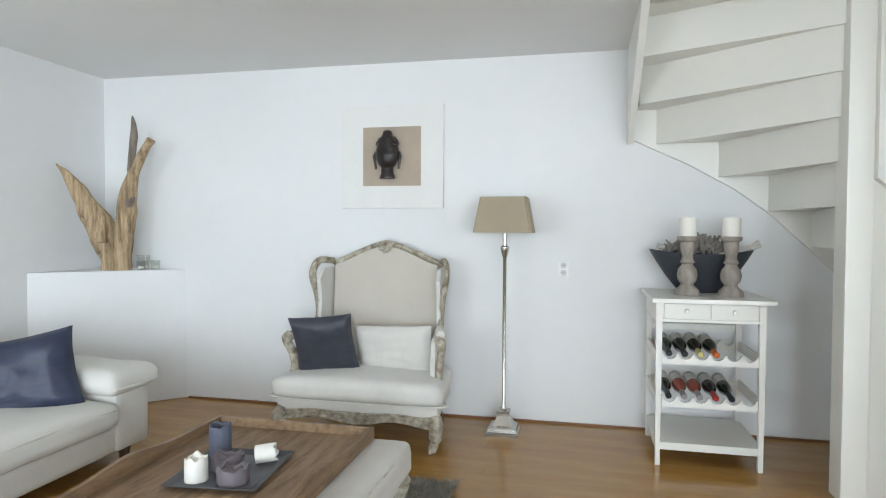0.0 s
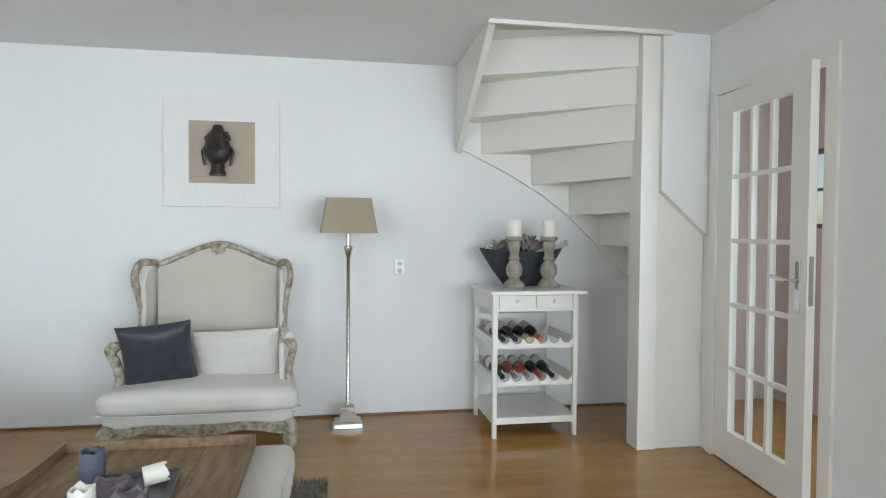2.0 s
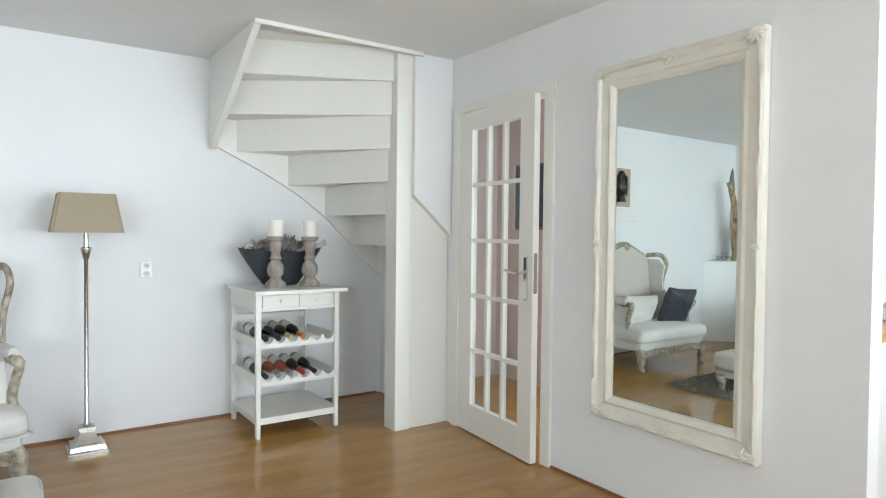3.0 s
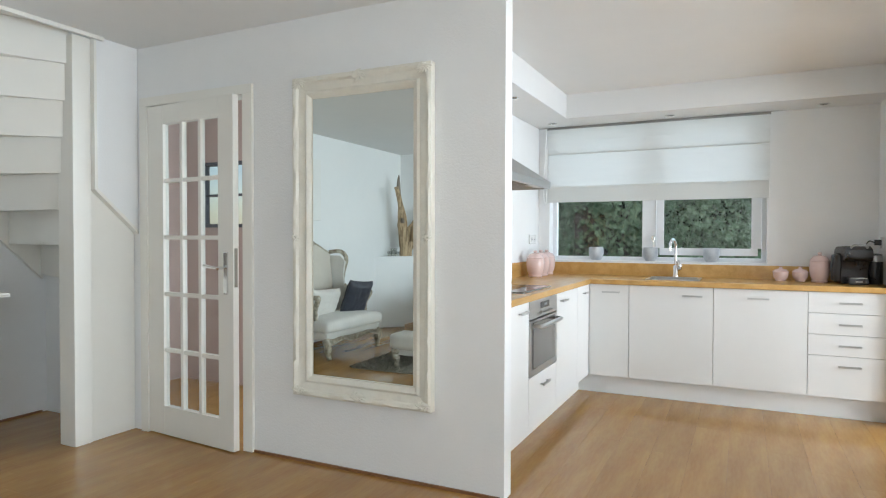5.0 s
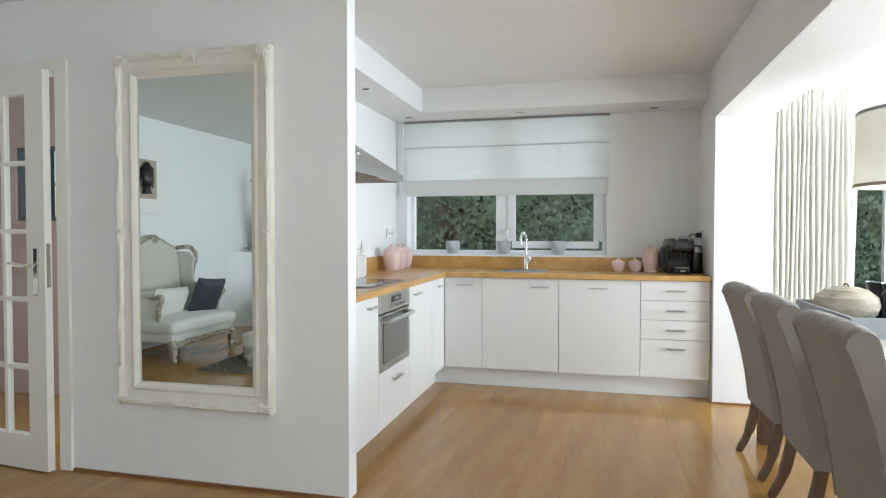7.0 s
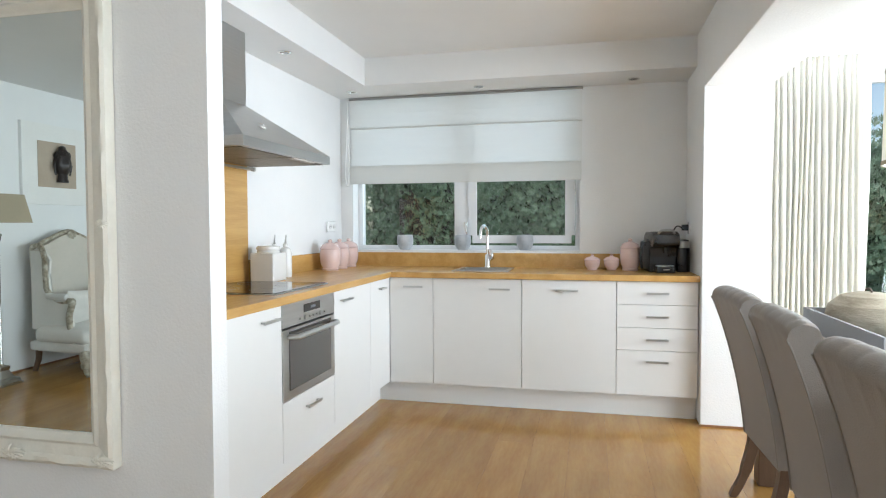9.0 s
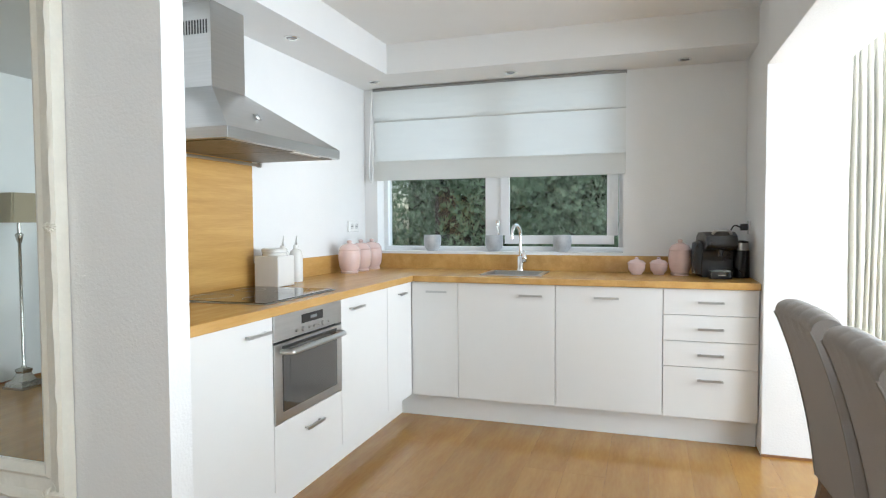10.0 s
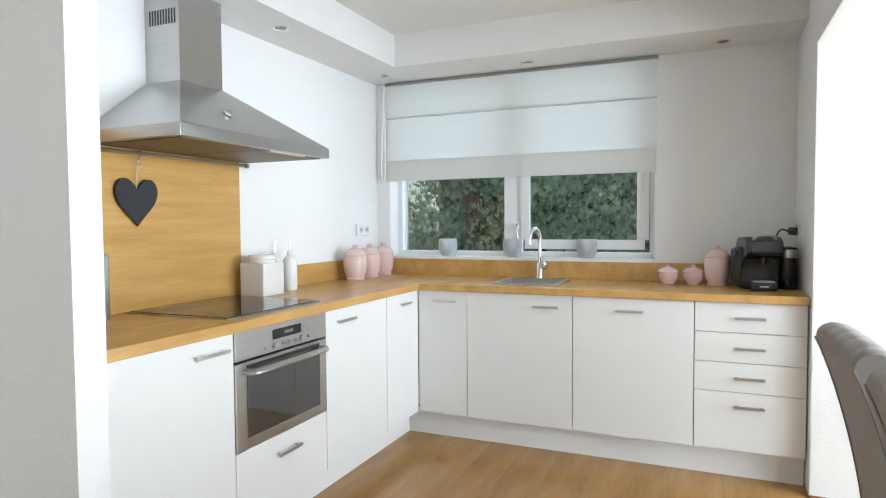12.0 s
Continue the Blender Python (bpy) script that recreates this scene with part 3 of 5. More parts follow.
part("panel_trim", prism([(1.440, 1.500), (1.734, 1.240), (1.734, 1.262), (1.456, 1.508), (1.456, 2.398), (1.440, 2.398)], "y", 3.228, 3.30, None, 0.002), GLOSS_WHITE, st)


# ---- kitchen ----
FX, FY = 3.93, 0.882
KZ0, KZ1, WT = 0.148, 0.862, 0.90


def bar_handle(parent, p0, p1, out):
    """A flat steel bar on two short feet; out is the way it stands off."""
    p0, p1, out = Vector(p0), Vector(p1), Vector(out)
    d = (p1 - p0).normalized()
    up = Vector((0, 0, 1))
    bm = bmesh.new()

    def blk(c0, c1, w, t0, t1):
        vs = []
        for a in (c0, c1):
            for s in (-w, w):
                for t in (t0, t1):
                    vs.append(bm.verts.new(a + up * s + out * t))
        for f in ((0, 1, 3, 2), (4, 6, 7, 5), (0, 4, 5, 1), (2, 3, 7, 6), (0, 2, 6, 4), (1, 5, 7, 3)):
            bm.faces.new([vs[i] for i in f])
    blk(p0, p1, 0.006, 0.018, 0.027)
    blk(p0 + d * 0.010, p0 + d * 0.018, 0.004, -0.0005, 0.0185)
    blk(p1 - d * 0.018, p1 - d * 0.010, 0.004, -0.0005, 0.0185)
    h = part("handle", bm, STEEL, parent, "brushed steel bar handle")
    return h


def cabinet_x(name, y0, y1, fronts, label):
    """A base unit facing -x; fronts are (z0, z1, handle y0, handle y1, handle z)."""
    c = thing(name, pose(0, 0, 0), label, "cabinet", "kitchen base units")
    part("body", box(FX + 0.021, 4.515, y0 + 0.001, y1 - 0.001, KZ0, KZ1 - 0.002), CABINET, c)
    for z0, z1, ha, hb, hz in fronts:
        fr = part("drawer_front" if len(fronts) > 1 else "door", box(FX, FX + 0.019, y0 + 0.002, y1 - 0.002, z0, z1, 0.0015), CABINET, c)
        bar_handle(fr, (FX, ha, hz), (FX, hb, hz), (-1, 0, 0))


cabinet_x("base_cabinet", 0.578, 0.881, [(KZ0, KZ1 - 0.004, 0.645, 0.778, 0.802)], "narrow white kitchen base cabinet with one door")
cabinet_x("base_cabinet", -0.015, 0.578, [(KZ0, KZ1 - 0.004, 0.058, 0.196, 0.795)], "white kitchen sink cabinet with a plain door")
cabinet_x("base_cabinet", -0.608, -0.015, [(KZ0, KZ1 - 0.004, -0.373, -0.236, 0.795)], "white kitchen base cabinet with a plain door")
cabinet_x("drawer_cabinet", -1.090, -0.608, [(0.717, KZ1 - 0.004, -0.917, -0.786, 0.787), (0.573, 0.714, -0.917, -0.786, 0.642),
                                             (0.431, 0.570, -0.917, -0.786, 0.500), (KZ0, 0.428, -0.917, -0.786, 0.362)], "white kitchen drawer unit with four drawers")


def cabinet_y(name, x0, x1, z0, z1, handle, label, door_name="door"):
    c = thing(name, pose(0, 0, 0), label, "cabinet", "kitchen base units")
    part("body", box(x0 + 0.001, x1 - 0.001, FY + 0.021, 1.470, z0, min(z1, KZ1 - 0.002)), CABINET, c)
    fr = part(door_name, box(x0 + 0.002, x1 - 0.002, FY, FY + 0.019, z0, z1 - 0.004, 0.0015), CABINET, c)
    bar_handle(fr, (handle[0], FY, handle[2]), (handle[1], FY, handle[2]), (0, -1, 0))


cabinet_y("base_cabinet", 1.832, 2.410, KZ0, KZ1, (2.222, 2.368, 0.806), "white kitchen base cabinet next to the oven")
cabinet_y("drawer_cabinet", 2.410, 2.985, KZ0, 0.420, (2.630, 2.775, 0.343), "white drawer below the built-in oven", "drawer_front")
cabinet_y("base_cabinet", 2.985, 3.548, KZ0, KZ1, (3.065, 3.213, 0.802), "white kitchen base cabinet with a plain door")
cabinet_y("base_cabinet", 3.548, FX - 0.002, KZ0, KZ1, (3.70, 3.80, 0.802), "narrow white corner cabinet door")
structure("plinth", boxes((FX + 0.065, FX + 0.08, -1.09, FY + 0.095, 0, KZ0 - 0.001), (1.832, FX + 0.08, FY + 0.095, FY + 0.11, 0, KZ0 - 0.001)), CABINET,
          "white plinth under the kitchen units", "plinth")
# Thin dark strip in place of the shade below the worktop's edge.
structure("shadow_strip", boxes((FX + 0.006, FX + 0.02, -1.088, 0.86, KZ1 - 0.003, KZ1 - 0.0005),), DARK_GAP, "dark strip painted as the shade under the worktop", "trim")
# worktop with a cut-out for the sink
SX0, SX1, SY0, SY1 = 4.05, 4.39, 0.10, 0.46
wt = thing("worktop", pose(0, 0, 0), "L-shaped beech-look kitchen worktop", "worktop")
part("top", box(FX - 0.025, SX0, -1.093, 0.862, KZ1, WT, 0.004), WOODTOP, wt)
part("top", box(SX0, SX1, -1.093, SY0, KZ1 + 0.0005, WT - 0.0003), WOODTOP, wt)
part("top", box(SX0, SX1, SY1, 0.862, KZ1 + 0.0005, WT - 0.0003), WOODTOP, wt)
part("top", box(SX1, 4.518, -1.093, 0.862, KZ1 + 0.0005, WT - 0.0003), WOODTOP, wt)
part("top", box(1.828, 4.518, 0.862, 1.473, KZ1, WT, 0.004), WOODTOP, wt)
structure("upstand", boxes((4.502, 4.519, -1.093, 1.455, WT, 1.005), (3.115, 4.519, 1.457, 1.474, WT, 1.015)), WOODTOP, "beech-look upstand behind the worktop", "upstand")
structure("wall_panel", box(1.83, 3.112, 1.459, 1.474, WT, 1.62, 0.001), PANELWOOD, "beech-look wall panel behind the hob", "panel")

# oven
ov = thing("oven", pose(0, 0, 0), "built-in stainless steel oven with a glass door", "oven")
part("body", box(2.43, 2.965, FY + 0.022, 1.45, 0.425, 0.855), BLACK, ov)
panel = part("control_panel", box(2.412, 2.983, FY - 0.004, FY + 0.02, 0.752, 0.860, 0.003), STEEL, ov)
disp = part("display", box(2.62, 2.80, FY - 0.0065, FY - 0.003, 0.800, 0.838, 0.001), BLACKGLASS, panel, "dark digital display")
part("digits", box(2.69, 2.745, FY - 0.0075, FY - 0.006, 0.813, 0.826), mat("display_digits", (0.18, 0.20, 0.22), 0.4), panel)
for x, r in ((2.575, 0.006), (2.630, 0.012), (2.680, 0.006), (2.720, 0.006), (2.760, 0.006), (2.800, 0.012), (2.850, 0.006)):
    b = lathe([(0, 0), (r, 0), (r * 0.9, 0.010), (0, 0.011)], 18)
    b.transform(pose(x, FY - 0.0035, 0.776, 90, 0, 0))
    part("knob", b, STEEL, panel, "", True)
od = part("oven_door", box(2.412, 2.983, FY - 0.004, FY + 0.02, 0.422, 0.743, 0.003), STEEL, ov)
part("window", box(2.470, 2.928, FY - 0.008, FY - 0.003, 0.462, 0.732, 0.002), OVENGLASS, od, "dark reflecting oven glass")
part("handle", tube(smooth_path([(2.46, FY - 0.002, 0.710), (2.465, FY - 0.045, 0.712), (2.50, FY - 0.055, 0.712), (2.70, FY - 0.058, 0.712), (2.89, FY - 0.055, 0.712),
                                 (2.925, FY - 0.045, 0.712), (2.93, FY - 0.002, 0.710)], 5), 0.013, 10, None, 0.7), STEEL, od, "steel bow handle", True)
# hob
hb = thing("hob", pose(0, 0, 0), "black ceramic glass hob with a steel rim", "hob")
part("rim", box(2.43, 3.01, 0.925, 1.435, WT, WT + 0.005, 0.002), STEEL, hb)
part("glass", box(2.438, 3.002, 0.933, 1.427, WT + 0.004, WT + 0.008, 0.001), BLACKGLASS, hb)
for x, y, r in ((2.58, 1.06, 0.07), (2.86, 1.06, 0.09), (2.58, 1.30, 0.09), (2.86, 1.30, 0.07)):
    part("cooking_zone", lathe([(r - 0.002, 0), (r, 0), (r, 0.0006), (r - 0.002, 0.0006), (r - 0.002, 0)], 32, None, (x, y, WT + 0.0078)), FOIL_G, hb)

# cooker hood
hd = thing("cooker_hood", pose(0, 0, 0), "stainless steel chimney cooker hood", "cooker hood")
hx0, hx1, hy0, hz = 2.29, 3.19, 0.985, 1.555
rim = box(hx0, hx1, hy0, 1.474, hz, hz + 0.045, 0.002)
part("rim", rim, STEEL, hd)
cx0, cx1, cy0 = 2.585, 2.825, 1.285
bm = bmesh.new()
lo = [bm.verts.new(p) for p in ((hx0, hy0, hz + 0.045), (hx1, hy0, hz + 0.045), (hx1, 1.474, hz + 0.045), (hx0, 1.474, hz + 0.045))]
hi = [bm.verts.new(p) for p in ((cx0, cy0, 1.83), (cx1, cy0, 1.83), (cx1, 1.474, 1.83), (cx0, 1.474, 1.83))]
for i in range(4):
    bm.faces.new((lo[i], lo[(i + 1) % 4], hi[(i + 1) % 4], hi[i]))
bm.faces.new(lo[::-1])
bm.faces.new(hi)
part("canopy", bm, STEEL, hd)
ch_ = part("chimney", box(cx0 + 0.002, cx1 - 0.002, cy0 + 0.002, 1.474, 1.83, 2.204, 0.001), STEEL, hd)
for i in range(10):
    part("vent_slot", box(cx0 + 0.0005, cx0 + 0.003, cy0 + 0.02 + i * 0.015, cy0 + 0.027 + i * 0.015, 2.06, 2.12), DARK_GAP, ch_)
part("filter", box(hx0 + 0.03, (hx0 + hx1) / 2 - 0.005, hy0 + 0.03, 1.45, hz - 0.004, hz + 0.002, 0.001), FILTER, hd, "metal mesh grease filter")
part("filter", box((hx0 + hx1) / 2 + 0.005, hx1 - 0.03, hy0 + 0.03, 1.45, hz - 0.004, hz + 0.002, 0.001), FILTER, hd, "metal mesh grease filter")
part("lamp_cover", box(hx0 + 0.5, hx1 - 0.16, hy0 + 0.02, hy0 + 0.05, hz - 0.006, hz - 0.001), PAPER, hd)
knob = lathe([(0, 0), (0.022, 0), (0.02, 0.008), (0.008, 0.009), (0.008, 0.014), (0, 0.015)], 20)
knob.transform(pose(2.64, 1.096, 1.690, 38, 0, 0))
part("knob", knob, STEEL, hd, "", True)
rl = thing("utensil_rail", pose(0, 0, 0), "steel utensil rail under the hood", "rail")
part("bar", tube([(1.95, 1.432, 1.535), (3.13, 1.432, 1.535)], 0.008, 10), STEEL, rl, "", True)
part("end_cap", lathe([(0, 0), (0.012, 0), (0.012, 0.02), (0, 0.022)], 14, None, (0, 0, 0)), STEEL, rl).matrix_world = pose(3.125, 1.432, 1.535, 0, 90, 0)
for x in (2.0, 3.0):
    part("bracket", box(x - 0.006, x + 0.006, 1.425, 1.460, 1.530, 1.542), STEEL, rl)
# heart on a hook
ht = thing("chalkboard_heart", pose(2.500, 1.445, 1.355), "black heart-shaped chalkboard hanging on a steel hook", "heart sign")
pts = []
for i in range(40):
    a = 2 * math.pi * i / 40
    pts.append((0.0062 * 16 * math.copysign(abs(math.sin(a)) ** 2.3, math.sin(a)), 0.0066 * (13 * math.cos(a) - 5 * math.cos(2 * a) - 2 * math.cos(3 * a) - math.cos(4 * a))))
part("board", prism(pts, "y", -0.006, 0.006, None, 0.001), SLATEHEART, ht)
part("cord", tube([(0.0, 0, 0.03), (-0.002, -0.008, 0.10), (0.0, -0.012, 0.135)], 0.002, 6), PAPER, ht)
part("hook", tube(smooth_path([(0.0, 0.0, 0.185), (0.006, -0.02, 0.19), (0.0, -0.024, 0.165), (-0.008, -0.02, 0.145), (0.0, -0.012, 0.128), (0.010, -0.014, 0.142)], 5), 0.003, 6), CHROME, ht)
# steel canister beside the wall end
cn = thing("steel_canister", pose(2.265, 1.40, WT), "tall brushed steel canister on the worktop", "canister")
part("body", lathe([(0, 0), (0.052, 0), (0.052, 0.235), (0.050, 0.24), (0.048, 0.235), (0.048, 0.02), (0, 0.02)], 32), STEEL, cn, "", True)

# sink and tap
sk = thing("sink", pose(0, 0, 0), "small stainless steel inset sink", "sink")
bm = bmesh.new()
for x0, x1, y0, y1 in ((SX0 - 0.012, SX1 + 0.012, SY0 - 0.012, SY0 + 0.016), (SX0 - 0.012, SX1 + 0.012, SY1 - 0.016, SY1 + 0.012),
                       (SX0 - 0.012, SX0 + 0.016, SY0 + 0.016, SY1 - 0.016), (SX1 - 0.016, SX1 + 0.012, SY0 + 0.016, SY1 - 0.016)):
    box(x0, x1, y0, y1, WT, WT + 0.005, 0, bm)
part("rim", bm, STEEL, sk)
bm = bmesh.new()
for x0, x1, y0, y1, z0, z1 in ((SX0 + 0.004, SX1 - 0.004, SY0 + 0.004, SY1 - 0.004, 0.735, 0.74), (SX0 + 0.004, SX0 + 0.008, SY0 + 0.004, SY1 - 0.004, 0.74, WT),
                               (SX1 - 0.008, SX1 - 0.004, SY0 + 0.004, SY1 - 0.004, 0.74, WT), (SX0 + 0.008, SX1 - 0.008, SY0 + 0.004, SY0 + 0.008, 0.74, WT),
                               (SX0 + 0.008, SX1 - 0.008, SY1 - 0.008, SY1 - 0.004, 0.74, WT)):
    box(x0, x1, y0, y1, z0, z1, 0, bm)
part("bowl", bm, STEEL, sk)
tp = thing("tap", pose(4.435, 0.29, WT - 0.0003), "chrome swan-neck kitchen tap", "tap")
part("base", lathe([(0, 0), (0.026, 0), (0.026, 0.008), (0.022, 0.02), (0.020, 0.09), (0.013, 0.10), (0, 0.10)], 24), CHROME, tp, "", True)
part("spout", tube(smooth_path([(0, 0, 0.095), (0, 0, 0.235), (-0.012, 0.003, 0.278), (-0.05, 0.015, 0.308), (-0.09, 0.028, 0.293), (-0.105, 0.033, 0.255), (-0.108, 0.034, 0.215)], 6), 0.011, 12), CHROME, tp, "", True)
part("lever", tube(smooth_path([(0, -0.012, 0.07), (-0.008, -0.03, 0.072), (-0.02, -0.03, 0.10), (-0.012, -0.022, 0.14)], 4), [0.016] * 4 + [0.019] * 4 + [0.014] * 4 + [0.006], 10), CHROME, tp, "", True)


def flower_pot(y):
    p = thing("plant_pot", pose(4.575, y, 1.024), "empty round grey-blue stoneware pot on the window sill", "pot", "pots on the window sill")
    part("pot", lathe([(0, 0), (0.036, 0), (0.056, 0.025), (0.064, 0.06), (0.062, 0.095), (0.058, 0.115), (0.054, 0.113), (0.056, 0.09), (0.05, 0.03), (0, 0.02)], 32, None, (0, 0, 0), 0.02),
         CONCRETE, p, "", True)


for y in (0.965, 0.505, 0.03):
    flower_pot(y)


def pink_jar(x, y, s, tall, label, k=1.0):
    j = thing("storage_jar", pose(x, y, WT), label, "jar", "pink jars")
    if tall:
        body = [(0, 0), (0.062, 0), (0.066, 0.012), (0.06, 0.018), (0.075, 0.05), (0.082, 0.11), (0.080, 0.15), (0.074, 0.165), (0, 0.165)]
        lid = [(0.078, 0.163), (0.08, 0.17), (0.06, 0.20), (0.03, 0.213), (0.014, 0.216), (0.018, 0.228), (0.014, 0.238), (0, 0.24)]
    else:
        body = [(0, 0), (0.035, 0), (0.038, 0.008), (0.055, 0.03), (0.060, 0.055), (0.058, 0.075), (0, 0.075)]
        lid = [(0.062, 0.073), (0.063, 0.08), (0.045, 0.098), (0.018, 0.106), (0.012, 0.11), (0.014, 0.118), (0, 0.124)]
    part("jar", lathe([(r * s, z * s * k) for r, z in body], 36), CERAMIC_P, j, "", True)
    part("lid", lathe([(r * s, z * s * k) for r, z in lid], 36), CERAMIC_P, j, "", True)


for x, y in ((3.99, 1.340), (4.18, 1.350), (4.37, 1.355)):
    pink_jar(x, y, 0.90, True, "glossy pale pink ceramic storage jar with a lid")
pink_jar(4.345, -0.460, 0.88, False, "small pale pink lidded ceramic pot")
pink_jar(4.365, -0.590, 0.88, False, "small pale pink lidded ceramic pot")
pink_jar(4.35, -0.712, 0.83, True, "large pale pink ceramic storage jar with a lid", 1.1)

# white ceramics by the hob
sj = thing("storage_jar", pose(3.125, 1.34, WT), "square white ceramic storage jar with a round lid", "jar")
part("jar", box(-0.078, 0.078, -0.072, 0.072, 0, 0.160, 0.010, None, 3), CERAMIC_W, sj, "", True)
part("lid", lathe([(0.0, 0.158), (0.062, 0.159), (0.064, 0.170), (0.060, 0.174), (0.066, 0.177), (0.066, 0.192), (0.060, 0.198), (0, 0.200)], 32), CERAMIC_W, sj, "", True)
for x, y in ((3.275, 1.385), (3.375, 1.365)):
    ob = thing("oil_bottle", pose(x, y, WT), "white ceramic oil bottle with a metal spout", "bottle", "oil bottles")
    part("bottle", lathe([(0, 0), (0.036, 0), (0.038, 0.01), (0.038, 0.145), (0.030, 0.172), (0.014, 0.184), (0.014, 0.205), (0, 0.205)], 4 * 6), CERAMIC_W, ob, "", True)
    part("spout", tube([(0, 0, 0.20), (0, 0, 0.225), (0.004, -0.004, 0.258)], [0.010, 0.005, 0.003], 8), CHROME, ob, "", True)

# coffee machine, milk frother, kettle
cm = thing("coffee_machine", pose(4.22, -0.905, WT, 0, 0, 8), "black capsule coffee machine", "coffee machine")
part("body", prism([(-0.02, 0), (0.15, 0), (0.15, 0.235), (0.10, 0.262), (-0.06, 0.268), (-0.115, 0.245), (-0.125, 0.19), (-0.105, 0.165), (-0.03, 0.16), (-0.02, 0.10)], "y", -0.085, 0.085, None, 0.014), BLACK, cm, "", True)
part("cup_tray", box(-0.120, -0.022, -0.06, 0.06, 0, 0.045, 0.012), BLACK, cm)
part("grille", box(-0.113, -0.03, -0.05, 0.05, 0.0445, 0.048, 0.001), STEEL, cm)
part("spout", lathe([(0, 0.13), (0.014, 0.13), (0.018, 0.165), (0, 0.165)], 16, None, (-0.085, 0, 0)), BLACK, cm)
part("lever", tube(smooth_path([(-0.11, -0.05, 0.255), (-0.125, -0.03, 0.275), (-0.125, 0.03, 0.275), (-0.11, 0.05, 0.255)]), 0.008, 8), STEEL, cm)
part("badge", box(-0.122, -0.1195, -0.02, 0.02, 0.020, 0.026), PAPER, cm)
wtank = part("water_tank", lathe([(0, 0.02), (0.05, 0.02), (0.058, 0.12), (0.05, 0.20), (0.02, 0.215), (0, 0.216)], 24, None, (0.05, 0.075, 0)), BLACK, cm, "", True)
mf = thing("milk_frother", pose(4.27, -1.035, WT), "black milk frother with a steel collar", "frother")
part("jug", lathe([(0, 0), (0.050, 0), (0.052, 0.01), (0.050, 0.155), (0.046, 0.16), (0, 0.16)], 28), BLACK, mf, "", True)
part("collar", lathe([(0.046, 0.158), (0.048, 0.165), (0.047, 0.20), (0.044, 0.203), (0, 0.203)], 28), STEEL, mf, "", True)
part("lid", lathe([(0.045, 0.202), (0.044, 0.21), (0.02, 0.216), (0, 0.216)], 28), BLACK, mf, "", True)
pl = thing("power_plug", pose(4.36, -1.095, 1.19), "black plug and cable in a wall socket", "plug")
part("plate", box(-0.04, 0.04, 0, 0.008, -0.04, 0.04, 0.003), SOCKET, pl)
part("plug", box(-0.018, 0.018, 0.008, 0.05, -0.018, 0.022, 0.006), BLACK, pl)
part("cable", tube(smooth_path([(0, 0.045, 0.0), (-0.02, 0.085, 0.01), (-0.035, 0.11, -0.04), (-0.04, 0.10, -0.11), (-0.04, 0.085, -0.16)], 6), 0.0045, 6), BLACK, pl)


def socket(m, label, across=False):
    """A raised white plate with two outlets, one above or beside the other."""
    s = thing("wall_socket", m, label, "socket")
    w, h = (0.075, 0.040) if across else (0.036, 0.052)
    part("plate", box(-w, w, -0.018, 0, -h, h, 0.008, None, 3), SOCKET, s)
    for k in (-1, 1):
        cx, cz = (k * 0.036, 0) if across else (0, k * 0.024)
        b = lathe([(0.017, 0), (0.020, 0), (0.020, 0.003), (0.017, 0.003), (0.016, 0.0005), (0, 0.0005)], 20)
        b.transform(pose(cx, -0.018, cz, 90, 0, 0))
        r = part("outlet", b, OUTLET, s, "slightly greyer recessed outlet")
        for dx in (-0.007, 0.007):
            hole = lathe([(0, 0), (0.0035, 0), (0.0035, 0.0012), (0, 0.0012)], 8)
            hole.transform(pose(cx + dx, -0.0184, cz, 90, 0, 0))
            part("hole", hole, DARK_GAP, r)


socket(pose(0.040, WY, 1.012), "double white wall socket")
socket(pose(4.30, 1.475, 1.205), "wide double white kitchen wall socket", True)

# roller blind with folds and chain
bl = thing("roman_blind", pose(0, 0, 0), "half-lowered cream roman blind with three folds", "blind")
BY0, BY1 = -0.385, 1.385


def blind_panel(z0, z1, x):
    bm = bmesh.new()
    n, m = 24, 6
    g = [[bm.verts.new((x - 0.006 * noise.noise((i * 0.3, j * 0.5, z0)), BY0 + (BY1 - BY0) * i / n, z0 + (z1 - z0) * j / m)) for j in range(m + 1)] for i in range(n + 1)]
    for i in range(n):
        for j in range(m):
            bm.faces.new((g[i][j], g[i + 1][j], g[i + 1][j + 1], g[i][j + 1]))
    return bm


part("fabric", blind_panel(1.965, 2.185, 4.496), BLIND, bl)
part("fabric", blind_panel(1.66, 1.972, 4.506), BLIND, bl)
part("hem", box(4.484, 4.500, BY0, BY1, 1.535, 1.675, 0.004), BLIND, bl, "double folded hem")
part("rod_pocket", box(4.490, 4.503, BY0, BY1, 1.960, 1.970, 0.002), BLIND, bl)
part("head_rail", box(4.485, 4.518, BY0 - 0.005, BY1 + 0.005, 2.183, 2.20, 0.002), FOIL_G, bl, "slim grey head rail")
part("pull_cord", tube(smooth_path([(4.49, 1.40, 2.18), (4.488, 1.412, 1.9), (4.486, 1.425, 1.62), (4.486, 1.405, 1.52), (4.488, 1.395, 1.62), (4.49, 1.395, 2.0)], 6), 0.006, 6), SOCKET, bl)

